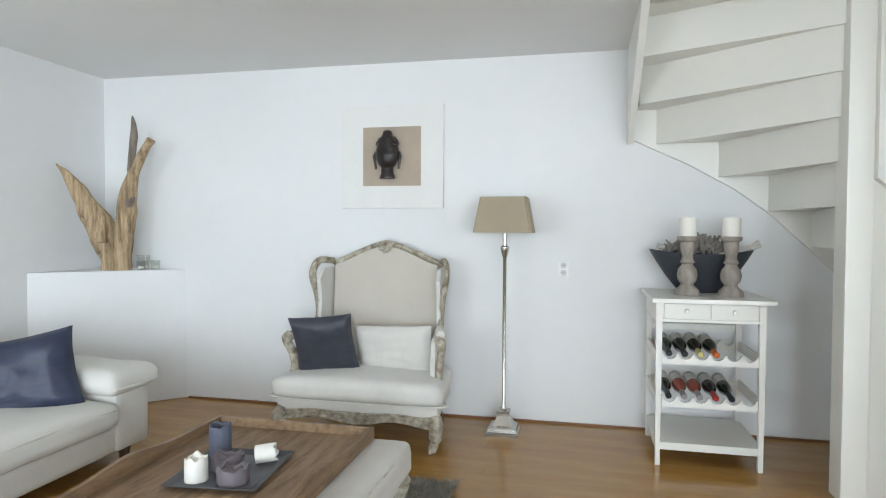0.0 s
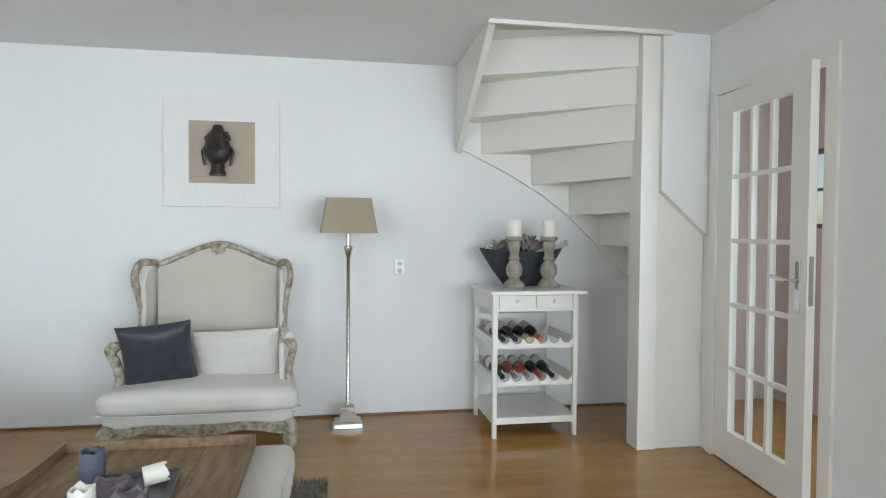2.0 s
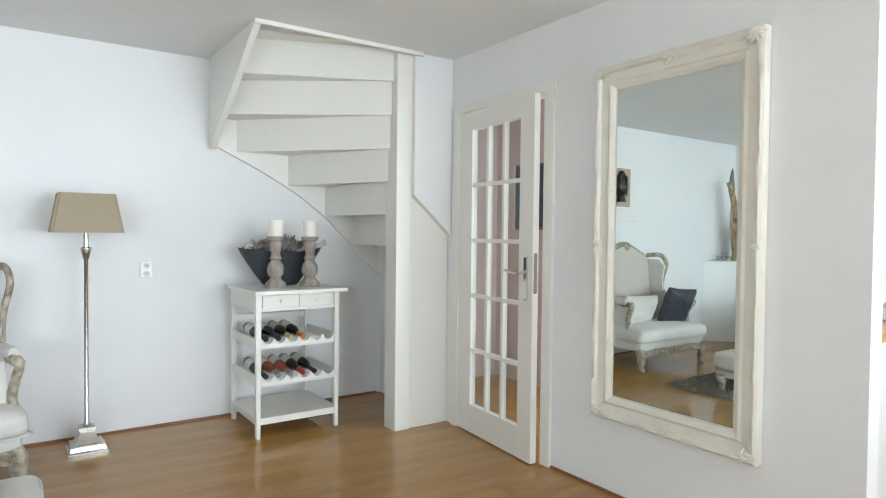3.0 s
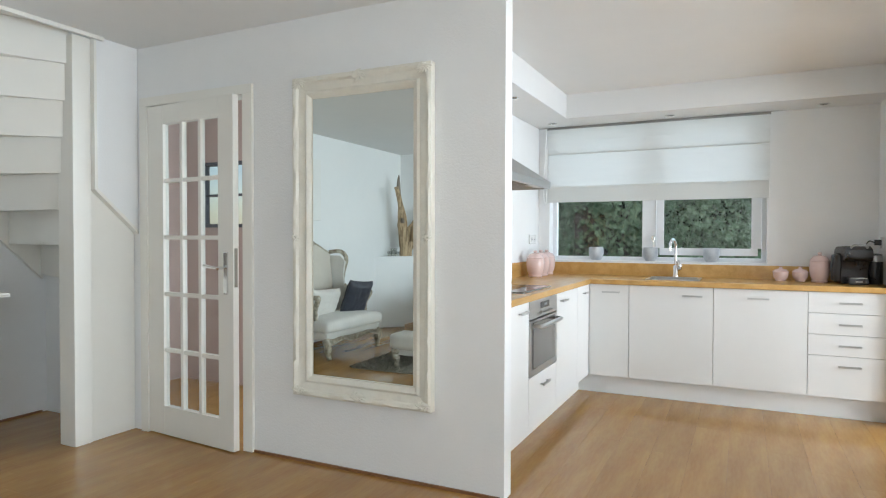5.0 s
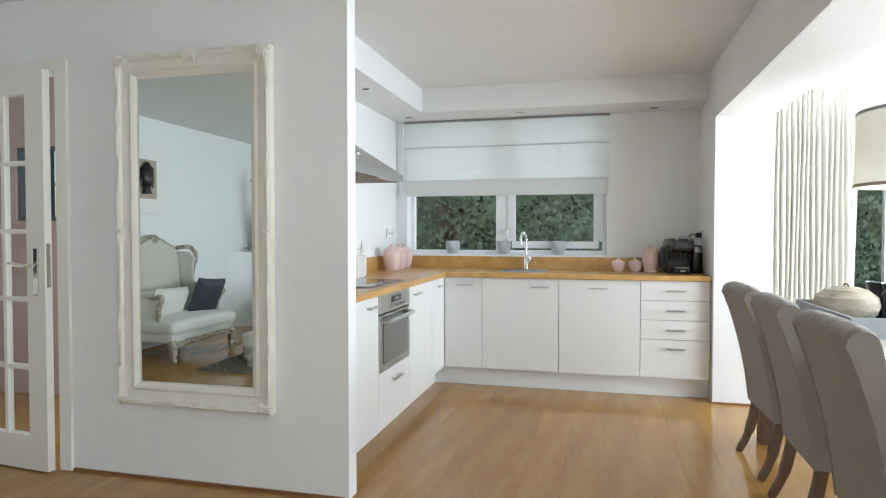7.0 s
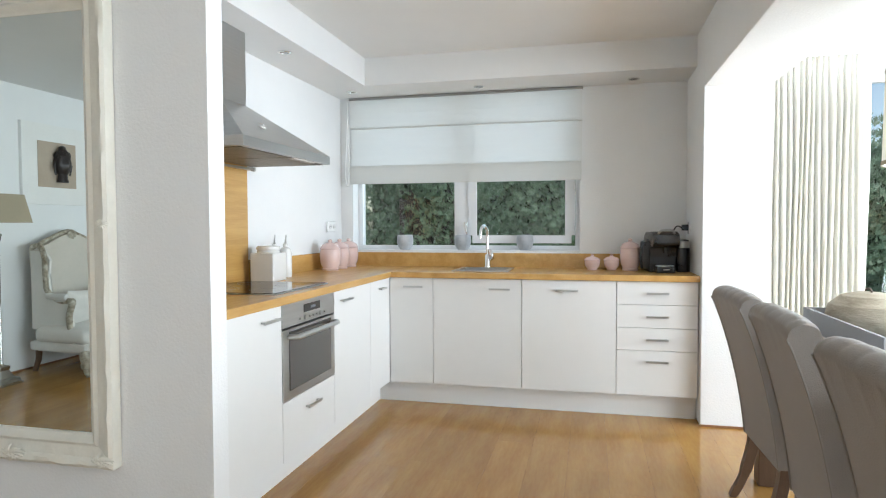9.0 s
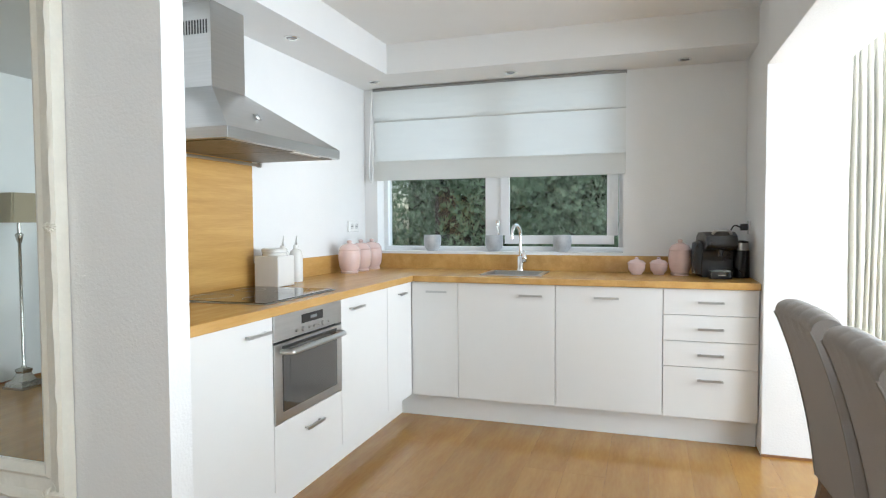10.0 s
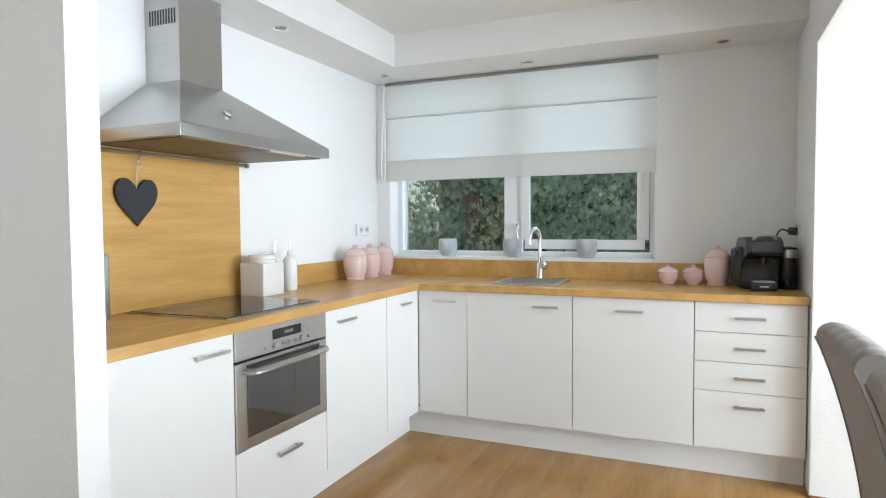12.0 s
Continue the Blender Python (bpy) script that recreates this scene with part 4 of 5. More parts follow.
# recessed spots in the boxed-in edge
for x, y in ((3.20, 1.262), (4.285, 1.285), (4.335, 0.335), (4.36, -0.727)):
    s = thing("recessed_spotlight", pose(x, y, 2.205), "small recessed chrome ceiling spotlight, switched off", "spotlight", "recessed spotlights")
    part("ring", lathe([(0.028, 0.0), (0.040, 0.0), (0.040, -0.004), (0.036, -0.006), (0.028, -0.003), (0.028, 0.0)], 24), CHROME, s, "", True)
    part("bulb", lathe([(0, -0.001), (0.027, -0.0012), (0.027, 0.0), (0, 0.0)], 20), mat("lamp_glass_off", (0.16, 0.15, 0.14), 0.2), s)


# ---- living room ----
# tall mirror with an ornate frame; its glass sits a little askew
YAW = 0.3
MY0, MY1, MZ0, MZ1 = 1.139, 1.972, 0.375, 2.066
mi = thing("wall_mirror_framed", pose(0, 0, 0), "tall mirror in an ornate cream carved frame", "mirror")
prof = [(0.0, 0.0), (0.0, 0.042), (0.012, 0.050), (0.026, 0.046), (0.034, 0.034), (0.070, 0.026), (0.082, 0.034), (0.092, 0.030), (0.104, 0.014), (0.112, 0.012), (0.112, 0.0)]


def frame_side(a, b, inward, n=40, seed=0):
    """One mitred moulding from a to b (y, z), its profile running inward."""
    bm = bmesh.new()
    a, b, inw = Vector(a), Vector(b), Vector(inward)
    d = (b - a).normalized()
    L = (b - a).length
    rings = []
    for i in range(n + 1):
        t = i / n
        ring = []
        for u, h in prof:
            s = u + (L - 2 * u) * t
            p = a + d * s + inw * u
            hh = h
            if 0 < u < 0.05 and h > 0.02:
                hh += 0.007 * noise.noise((s * 30 + seed, u * 60, 0))
            q = p - inw * (0.004 * noise.noise((s * 22 + seed, 3, 0)) if u < 0.015 and h > 0 else 0)
            ring.append(bm.verts.new((WX - 0.003 - hh, q.x, q.y)))
        rings.append(ring)
    k = len(prof)
    for p, q in zip(rings, rings[1:]):
        for j in range(k):
            bm.faces.new((p[j], p[(j + 1) % k], q[(j + 1) % k], q[j]))
    bm.faces.new(rings[0])
    bm.faces.new(rings[-1][::-1])
    return bm


for i, (a, b, w) in enumerate((((MY0, MZ0), (MY1, MZ0), (0, 1)), ((MY1, MZ0), (MY1, MZ1), (-1, 0)), ((MY1, MZ1), (MY0, MZ1), (0, -1)), ((MY0, MZ1), (MY0, MZ0), (1, 0)))):
    part("moulding", frame_side(a, b, w, 40, i * 9), MIRRORF, mi, "", True)


def scrolls(c, size, seed, n=12):
    """A carved cluster of leaves and curls on the frame's face."""
    rnd = random.Random(seed)
    bm = bmesh.new()
    for i in range(n):
        a = 2 * math.pi * i / n
        r = size * (0.55 + 0.35 * rnd.random())
        p0 = Vector((c[0], c[1], c[2]))
        pts = [p0 + Vector((-0.004 - 0.008 * math.sin(math.pi * k / 5), math.cos(a + k * 0.18) * r * k / 5, math.sin(a + k * 0.18) * r * 0.6 * k / 5)) for k in range(6)]
        tube(pts, [size * 0.10, size * 0.12, size * 0.12, size * 0.10, size * 0.08, size * 0.04], 6, bm)
    bmesh.ops.create_icosphere(bm, subdivisions=2, radius=size * 0.22, matrix=Matrix.Translation((c[0] - 0.004, c[1], c[2])))
    return bm


for y, z, s in ((MY0 + 0.04, MZ1 - 0.03, 0.06), (MY1 - 0.04, MZ1 - 0.03, 0.06), (MY0 + 0.04, MZ0 + 0.03, 0.055), (MY1 - 0.04, MZ0 + 0.03, 0.055),
                ((MY0 + MY1) / 2, MZ1 - 0.025, 0.07), ((MY0 + MY1) / 2, MZ0 + 0.03, 0.06), (MY0 + 0.02, 1.22, 0.035), (MY1 - 0.02, 1.22, 0.035)):
    part("carving", scrolls((WX - 0.045, y, z), s, int(z * 100)), MIRRORF, mi, "", True)
mg = part("mirror_glass", box(WX - 0.0145, WX - 0.004, MY0 + 0.108, MY1 - 0.108, MZ0 + 0.108, MZ1 - 0.108, 0.006, None, 1), MIRROR, mi, "clear bevelled mirror glass")
mg.matrix_local = Matrix.Translation((WX, 1.55, 0)) @ Matrix.Rotation(math.radians(YAW), 4, "Z") @ Matrix.Translation((-WX, -1.55, 0))

# relief picture
pc = thing("relief_picture", pose(-1.115, WY, 1.758), "white square canvas with a dark head relief on a taupe field", "picture")
part("canvas", box(-0.358, 0.358, -0.032, 0, -0.350, 0.350, 0.004), PICWHITE, pc)
part("field", box(-0.205, 0.205, -0.037, -0.0315, -0.198, 0.202, 0.002), PICTAUPE, pc, "taupe painted field")
hm = bmesh.new()
bmesh.ops.create_uvsphere(hm, u_segments=32, v_segments=24, radius=1)
for v in hm.verts:
    p = v.co.copy()
    z = p.z
    wide = 0.083 * (1.0 - 0.16 * max(0, -z)) 
    v.co = Vector((p.x * wide, p.y * 0.075, z * 0.115 + 0.012))
    if p.y < -0.5:
        v.co.y -= 0.016 * math.exp(-(p.x / 0.16) ** 2) * math.exp(-((z + 0.05) / 0.3) ** 2)
        v.co.y += 0.010 * math.exp(-((abs(p.x) - 0.38) / 0.16) ** 2) * math.exp(-((z - 0.16) / 0.10) ** 2)
        v.co.y -= 0.005 * math.exp(-(p.x / 0.3) ** 2) * math.exp(-((z + 0.52) / 0.08) ** 2)
lathe([(0, -0.155), (0.052, -0.155), (0.054, -0.145), (0.044, -0.12), (0.042, -0.07), (0, -0.06)], 24, hm)
lathe([(0.074, 0.055), (0.072, 0.085), (0.060, 0.115), (0.040, 0.138), (0.035, 0.150), (0.030, 0.168), (0.014, 0.178), (0, 0.180)], 24, hm)
for s in (-1, 1):
    tube([(s * 0.083, 0.0, 0.03), (s * 0.092, -0.005, 0.0), (s * 0.087, -0.004, -0.045), (s * 0.080, -0.002, -0.09)], [0.008, 0.013, 0.009, 0.008], 8, hm)
rnd = random.Random(4)
for i in range(90):
    a, zz = rnd.uniform(0, 2 * math.pi), rnd.uniform(0.072, 0.128)
    rr = 0.083 * math.sqrt(max(0.1, 1 - ((zz - 0.03) / 0.135) ** 2))
    bmesh.ops.create_icosphere(hm, subdivisions=1, radius=0.0075, matrix=Matrix.Translation((rr * math.cos(a), rr * 0.86 * math.sin(a), zz)))
hm.transform(pose(-0.02, -0.07, 0.0) @ Matrix.Diagonal((0.98, 0.8, 0.98, 1)))
part("head_relief", hm, BRONZE, pc, "dark bronze-coloured head", True)

# floor lamp
fl = thing("floor_lamp", pose(-0.312, 3.93, 0), "polished nickel floor lamp with a taupe shade", "floor lamp")
bm = bmesh.new()
lv = [(0.098, 0.0), (0.098, 0.018), (0.088, 0.022), (0.084, 0.045), (0.060, 0.055), (0.045, 0.085), (0.034, 0.11), (0.040, 0.125), (0.040, 0.14), (0.022, 0.15)]
rings = [[bm.verts.new((sx * r, sy * r, z)) for sx, sy in ((-1, -1), (1, -1), (1, 1), (-1, 1))] for r, z in lv]
for p, q in zip(rings, rings[1:]):
    for k in range(4):
        bm.faces.new((p[k], p[(k + 1) % 4], q[(k + 1) % 4], q[k]))
bm.faces.new(rings[0][::-1])
bm.faces.new(rings[-1])
part("base", bm, NICKEL, fl)
part("pole", lathe([(0, 0.148), (0.022, 0.148), (0.0115, 0.17), (0.0115, 1.09), (0.017, 1.10), (0.028, 1.15), (0.028, 1.158), (0.014, 1.165), (0.013, 1.24), (0, 1.24)], 24), NICKEL, fl, "", True)
bm = bmesh.new()
outer_ = [[bm.verts.new((sx * a, sy * a * 0.9, z)) for sx, sy in ((-1, -1), (1, -1), (1, 1), (-1, 1))] for a, z in ((0.177, 1.245), (0.139, 1.462), (0.135, 1.462), (0.173, 1.245))]
for p, q in zip(outer_, outer_[1:] + outer_[:1]):
    for k in range(4):
        bm.faces.new((p[k], p[(k + 1) % 4], q[(k + 1) % 4], q[k]))
bmesh.ops.bevel(bm, geom=[e for e in bm.edges if abs(e.verts[0].co.z - e.verts[1].co.z) > 0.1], offset=0.012, segments=3, affect="EDGES")
part("shade", bm, SHADE, fl, "taupe tapered fabric shade")
part("shade_ring", tube([(-0.13, 0, 1.25), (0.13, 0, 1.25)], 0.004, 6), NICKEL, fl)

# driftwood on the ledge
dw = thing("driftwood", pose(-3.11, 3.94, 0.962), "weathered forked driftwood sculpture on the ledge", "driftwood")
part("trunk", tube(smooth_path([(0.05, 0, 0), (0.06, 0, 0.22), (0.085, 0, 0.42), (0.11, 0, 0.59), (0.175, -0.01, 0.73), (0.245, -0.02, 0.84), (0.315, -0.03, 0.92)], 6),
                   [0.060] * 6 + [0.066] * 6 + [0.068, 0.067, 0.065, 0.062, 0.060, 0.057, 0.054, 0.050, 0.046, 0.042, 0.039, 0.036] + [0.034] * 6 + [0.030] * 6 + [0.032], 18, None, 0.75, 0.14, 1), DRIFT, dw, "", True)
part("branch", tube(smooth_path([(-0.045, 0.0, 0), (-0.065, -0.02, 0.17), (-0.115, -0.06, 0.36), (-0.175, -0.13, 0.53), (-0.225, -0.19, 0.66), (-0.265, -0.25, 0.74)], 6),
                    [0.062] * 4 + [0.068, 0.074, 0.078, 0.082, 0.086, 0.090, 0.092, 0.092, 0.090, 0.086, 0.081, 0.076, 0.070, 0.065, 0.060, 0.055, 0.050, 0.045, 0.040, 0.036, 0.031, 0.026, 0.022, 0.017, 0.012, 0.008, 0.004], 20, None, 0.6, 0.20, 5), DRIFT, dw, "", True)
part("branch", tube(smooth_path([(0.085, 0.03, 0.62), (0.088, 0.04, 0.72), (0.10, 0.05, 0.87), (0.11, 0.05, 1.01), (0.10, 0.05, 1.11)], 6),
                    [0.018] * 6 + [0.025] * 6 + [0.026] * 6 + [0.023, 0.021, 0.019, 0.017, 0.014, 0.010, 0.004], 12, None, 0.8, 0.22, 8), DRIFTGREY, dw, "grey weathered spike", True)
part("knot", tube([(0.12, -0.02, 0.47), (0.16, -0.04, 0.50), (0.185, -0.045, 0.515)], [0.03, 0.018, 0.010], 8, None, 1, 0.3), DRIFTGREY, dw, "", True)
for i, (x, z, h) in enumerate(((-0.20, 0.58, 0.14), (-0.165, 0.54, 0.13), (-0.13, 0.49, 0.12), (-0.095, 0.44, 0.11), (-0.06, 0.40, 0.10), (-0.03, 0.38, 0.08))):
    part("splinter", tube([(x + 0.01, -0.08 - 0.01 * i, z - 0.18), (x, -0.10, z), (x - 0.015, -0.12, z + h * 0.5)], [0.032, 0.018, 0.002], 8, None, 0.5, 0.3, i), DRIFT, dw, "", True)
for x, y, r, h in ((-2.975, 4.05, 0.048, 0.105), (-2.945, 3.985, 0.034, 0.065), (-2.885, 4.06, 0.036, 0.068)):
    tl = thing("tealight_glass", pose(x, y, 0.962), "small clear tealight glass on the ledge", "tealight holder", "tealight glasses")
    g = part("glass", lathe([(0, 0), (r * 0.8, 0), (r, h), (r * 0.92, h), (r * 0.74, 0.012), (0, 0.012)], 24), TEALIGHT, tl, "", True)
    part("candle", lathe([(0, 0.012), (r * 0.6, 0.012), (r * 0.6, 0.03), (0, 0.03)], 16), WAX, tl)

# bergere armchair
ac = thing("wing_armchair", pose(-1.115, 3.76, 0), "limed carved wooden bergere armchair in off-white linen", "armchair")
top_curve = lambda u: 1.045 + 0.105 * math.cos(u * math.pi / 2) ** 1.5 - 0.015 * abs(u)
bm = bmesh.new()
n = 24
ring_f, ring_b = [], []
for i in range(n + 1):
    u = 2 * i / n - 1
    x = u * 0.40
    ring_f.append([bm.verts.new((x, 0.20 + 0.07 * t - 0.03 * (1 - u * u) * math.sin(math.pi * t), 0.36 + (top_curve(u) - 0.36) * t)) for t in [k / 8 for k in range(9)]])
    ring_b.append([bm.verts.new((x, 0.30 + 0.06 * t, 0.36 + (top_curve(u) - 0.36) * t)) for t in [k / 8 for k in range(9)]])
for i in range(n):
    for k in range(8):
        bm.faces.new((ring_f[i][k], ring_f[i + 1][k], ring_f[i + 1][k + 1], ring_f[i][k + 1]))
        bm.faces.new((ring_b[i][k], ring_b[i][k + 1], ring_b[i + 1][k + 1], ring_b[i + 1][k]))
    bm.faces.new((ring_f[i][8], ring_f[i + 1][8], ring_b[i + 1][8], ring_b[i][8]))
    bm.faces.new((ring_f[i][0], ring_b[i][0], ring_b[i + 1][0], ring_f[i + 1][0]))
for i in (0, n):
    for k in range(8):
        bm.faces.new((ring_f[i][k], ring_f[i][k + 1], ring_b[i][k + 1], ring_b[i][k]))
part("backrest", bm, BEIGE, ac, "beige upholstered back", True)
crest = [(2 * i / 30 - 1) for i in range(31)]
part("top_rail", tube([(u * 0.43, 0.31, top_curve(u) + 0.012 - (0.01 if abs(u) > 0.93 else 0)) for u in crest], [0.017 + 0.010 * math.exp(-(u / 0.2) ** 2) for u in crest], 12, None, 1.2, 0.03), CARVED, ac, "", True)
bm = scrolls((0, 0, 0), 0.085, 11, 14)
bm.transform(pose(0.0, 0.262, 1.145, 0, 0, 90))
part("crest_carving", bm, CARVED, ac, "carved crest", True)
for s in (-1, 1):
    wing = smooth_path([(s * 0.43, 0.30, 1.050), (s * 0.475, 0.17, 1.055), (s * 0.492, 0.11, 0.97), (s * 0.462, 0.13, 0.82), (s * 0.452, 0.12, 0.68), (s * 0.46, -0.02, 0.61), (s * 0.485, -0.16, 0.615)], 7)
    part("wing_bead", tube([p + Vector((s * 0.002, -0.016, 0.004)) for p in wing], 0.009, 8), CARVED, ac, "", True)
    part("wing_frame", tube(wing, 0.019, 12, None, 1.3, 0.03, s), CARVED, ac, "", True)
    post = smooth_path([(s * 0.485, -0.16, 0.615), (s * 0.50, -0.185, 0.585), (s * 0.485, -0.14, 0.50), (s * 0.475, -0.13, 0.42), (s * 0.485, -0.17, 0.30)], 6)
    part("arm_post", tube(post, [0.028] * 6 + [0.023] * 12 + [0.022] * 7, 12, None, 1.2, 0.04, s + 3), CARVED, ac, "", True)
    part("arm_pad", tube(smooth_path([(s * 0.45, 0.12, 0.645), (s * 0.465, 0.0, 0.635), (s * 0.485, -0.12, 0.64)], 5), [0.03] * 5 + [0.036] * 5 + [0.026], 10), LINEN, ac, "", True)
    bm = prism([(0.30, 0.36), (-0.14, 0.36), (-0.12, 0.50), (-0.10, 0.60), (0.10, 0.64), (0.12, 0.80), (0.09, 0.94), (0.15, 1.01), (0.30, 1.01)], "x", s * 0.42, s * 0.45, None, 0.008)
    part("side_panel", bm, LINEN, ac, "linen side panel")
    leg = smooth_path([(s * 0.465, -0.27, 0.19), (s * 0.485, -0.30, 0.14), (s * 0.475, -0.295, 0.07), (s * 0.460, -0.30, 0.02), (s * 0.465, -0.31, 0.0)], 5)
    part("leg", tube(leg, [0.045] * 5 + [0.04] * 5 + [0.028] * 5 + [0.022] * 5 + [0.026], 10, None, 1.0, 0.08, s), CARVED, ac, "", True)
    part("leg", tube([(s * 0.41, 0.27, 0.22), (s * 0.41, 0.28, 0.10), (s * 0.42, 0.31, 0.0)], [0.03, 0.025, 0.02], 10), OAK, ac, "", True)
part("seat_base", slab(-0.500, 0.500, -0.305, 0.30, 0.180, 0.275, 0.035, 0, 12), LINEN, ac, "", True)
part("seat_cushion", slab(-0.525, 0.525, -0.340, 0.22, 0.258, 0.388, 0.055, 0.030, 20), LINEN, ac, "thick loose linen seat cushion", True)
part("piping", tube(smooth_path([(-0.515, -0.2, 0.275), (-0.505, -0.325, 0.270), (0, -0.340, 0.266), (0.505, -0.325, 0.270), (0.515, -0.2, 0.275)], 8), 0.005, 6), LINEN, ac)
xs = [-0.48 + 0.96 * i / 48 for i in range(49)]
low = [0.148 - 0.014 * math.cos(x * 13.1) for x in xs]
part("front_rail", prism([(-0.48, 0.205), *zip(xs, low), (0.48, 0.205)], "y", -0.305, -0.280), CARVED, ac, "carved serpentine front rail")
part("rail_bead", tube([(x, -0.306, z + 0.008) for x, z in zip(xs, low)], 0.010, 8, None, 1.0, 0.06), CARVED, ac, "", True)
part("rail_bead", tube([(x, -0.306, 0.198 - 0.008 * math.cos(x * 13.1)) for x in xs], 0.007, 8), CARVED, ac, "", True)
for x, z, size in ((0.0, 0.172, 0.060), (-0.11, 0.172, 0.038), (0.11, 0.172, 0.038), (-0.45, 0.172, 0.042), (0.45, 0.172, 0.042)):
    bm = scrolls((0, 0, 0), size, int(90 + x * 100), 12)
    bm.transform(pose(x, -0.306, z, 0, 0, 90))
    part("rail_carving", bm, CARVED, ac, "", True)
# the chair narrows towards its back
for o in ac.children:
    for v in o.data.vertices:
        v.co.x *= 1 - 0.12 * max(0.0, min(1.0, (v.co.y + 0.33) / 0.60))
o = solid("cushion", pillow(0.385, 0.375, 0.13, 24, 0.07, 2.0, 0.008), SLATE, "slate grey satin cushion standing on the armchair", "cushion", "", pose(-1.365, 3.60, 0.570, 20, -5, 8), True)
o = solid("cushion", pillow(0.50, 0.31, 0.14, 20, 0.05, 5.0, 0.010), LINEN, "off-white linen lumbar cushion on the armchair", "cushion", "", pose(-0.965, 3.75, 0.528, 18, -2, -2), True)

# sofa along the side wall
so = thing("sofa", pose(0, 0, 0), "cream canvas sofa with loose covers and padded arms", "sofa")
part("base", slab(-3.35, -2.20, 1.05, 2.88, 0.08, 0.24, 0.04, 0, 12), SOFA, so, "", True)
part("seat_cushion", slab(-3.15, -2.15, 1.08, 2.845, 0.225, 0.375, 0.055, 0.04, 24, 12, 1.5, 0.014), SOFA, so, "", True)
part("seat_piping", tube([(-2.158, 1.12 + i * 0.168, 0.335 + 0.004 * math.sin(i)) for i in range(11)], 0.007, 6), SOFA, so)
part("back_cushion", slab(-3.40, -2.98, 1.10, 2.83, 0.34, 0.67, 0.09, 0.02, 14), SOFA, so, "", True)
part("backrest", slab(-3.405, -3.22, 1.05, 3.10, 0.10, 0.62, 0.04, 0, 10), SOFA, so, "", True)
part("arm", slab(-3.25, -2.20, 2.85, 3.11, 0.08, 0.41, 0.03, 0, 12), SOFA, so, "", True)
part("arm_pad", slab(-3.15, -2.155, 2.78, 3.15, 0.385, 0.512, 0.062, 0.035, 20, 12, 3.0, 0.012), SOFA, so, "overhanging padded arm cushion", True)
part("arm_piping", tube([(-2.162, 2.80, 0.43), (-2.154, 2.95, 0.425), (-2.162, 3.13, 0.43)], 0.007, 6), SOFA, so)
for x, y in ((-2.26, 2.98), (-2.26, 1.2), (-3.2, 2.98), (-3.2, 1.2)):
    part("foot", lathe([(0, 0), (0.022, 0), (0.035, 0.09), (0, 0.09)], 14, None, (x, y, 0)), OAK, so)
o = solid("cushion", pillow(0.56, 0.42, 0.15, 28, 0.07, 9.0, 0.010), NAVY, "shiny navy satin cushion leaning on the sofa arm", "cushion", "", pose(-2.56, 2.60, 0.510, -12, -10, 36), True)

# ottoman and wooden tray
ot = thing("ottoman", pose(0, 0, 0), "button-tufted off-white ottoman on limed carved legs", "ottoman")
bm = slab(-1.57, -0.565, 1.05, 2.735, 0.175, 0.335, 0.05, 0.008, 28)
for v in bm.verts:
    if v.co.z > 0.315:
        fx, fy = ((v.co.x + 0.66) / 0.16) % 1 - 0.5, ((v.co.y - 2.5) / 0.20) % 1 - 0.5
        v.co.z -= 0.014 * math.exp(-(fx * fx + fy * fy) * 30)
part("cushion_top", bm, LINEN, ot, "", True)
part("apron", box(-1.53, -0.61, 1.10, 2.69, 0.125, 0.205, 0.01), LINEN, ot)
for x, s in ((-0.63, 1), (-1.51, -1)):
    for y, t in ((2.665, 1), (1.13, -1)):
        part("leg", tube(smooth_path([(x, y, 0.19), (x + s * 0.02, y + t * 0.02, 0.14), (x + s * 0.005, y + t * 0.005, 0.08), (x + s * 0.012, y + t * 0.012, 0.0)], 5), [0.045] * 5 + [0.035] * 5 + [0.022] * 5 + [0.026], 10), CARVED, ot, "", True)
tr = thing("wooden_tray", pose(0, 0, 0.344), "large weathered wooden serving tray on the ottoman", "tray")
TX0, TX1, TY0, TY1 = -1.45, -0.738, 1.45, 2.625
for i in range(4):
    w = (TX1 - TX0) / 4
    part("board", box(TX0 + i * w + 0.001, TX0 + (i + 1) * w - 0.001, TY0, TY1, 0, 0.016, 0.002), TRAYWOOD, tr)
part("rim", box(TX0 - 0.018, TX1 + 0.018, TY1, TY1 + 0.018, 0, 0.055, 0.004), TRAYWOOD, tr)
part("rim", box(TX0 - 0.018, TX1 + 0.018, TY0 - 0.018, TY0, 0, 0.055, 0.004), TRAYWOOD, tr)
for x0 in (TX0 - 0.018, TX1):
    ys = [TY0 + (TY1 - TY0) * i / 24 for i in range(25)]
    hh = [0.055 + 0.028 * math.exp(-((y - (TY0 + TY1) / 2) / 0.16) ** 2) for y in ys]
    part("rim", prism([(TY0, 0), (TY1, 0)] + list(zip(ys[::-1], hh[::-1])), "x", x0, x0 + 0.018, None, 0.002), TRAYWOOD, tr)
TZ = 0.361
pt = thing("candle_plate", pose(-1.097, 2.133, TZ, 0, 0, 6), "square dark zinc plate on the wooden tray", "plate")
bm = bmesh.new()
lo = [bm.verts.new((sx * 0.135, sy * 0.155, 0)) for sx, sy in ((-1, -1), (1, -1), (1, 1), (-1, 1))]
up = [bm.verts.new((sx * 0.170, sy * 0.192, 0.016)) for sx, sy in ((-1, -1), (1, -1), (1, 1), (-1, 1))]
ui = [bm.verts.new((sx * 0.165, sy * 0.187, 0.019)) for sx, sy in ((-1, -1), (1, -1), (1, 1), (-1, 1))]
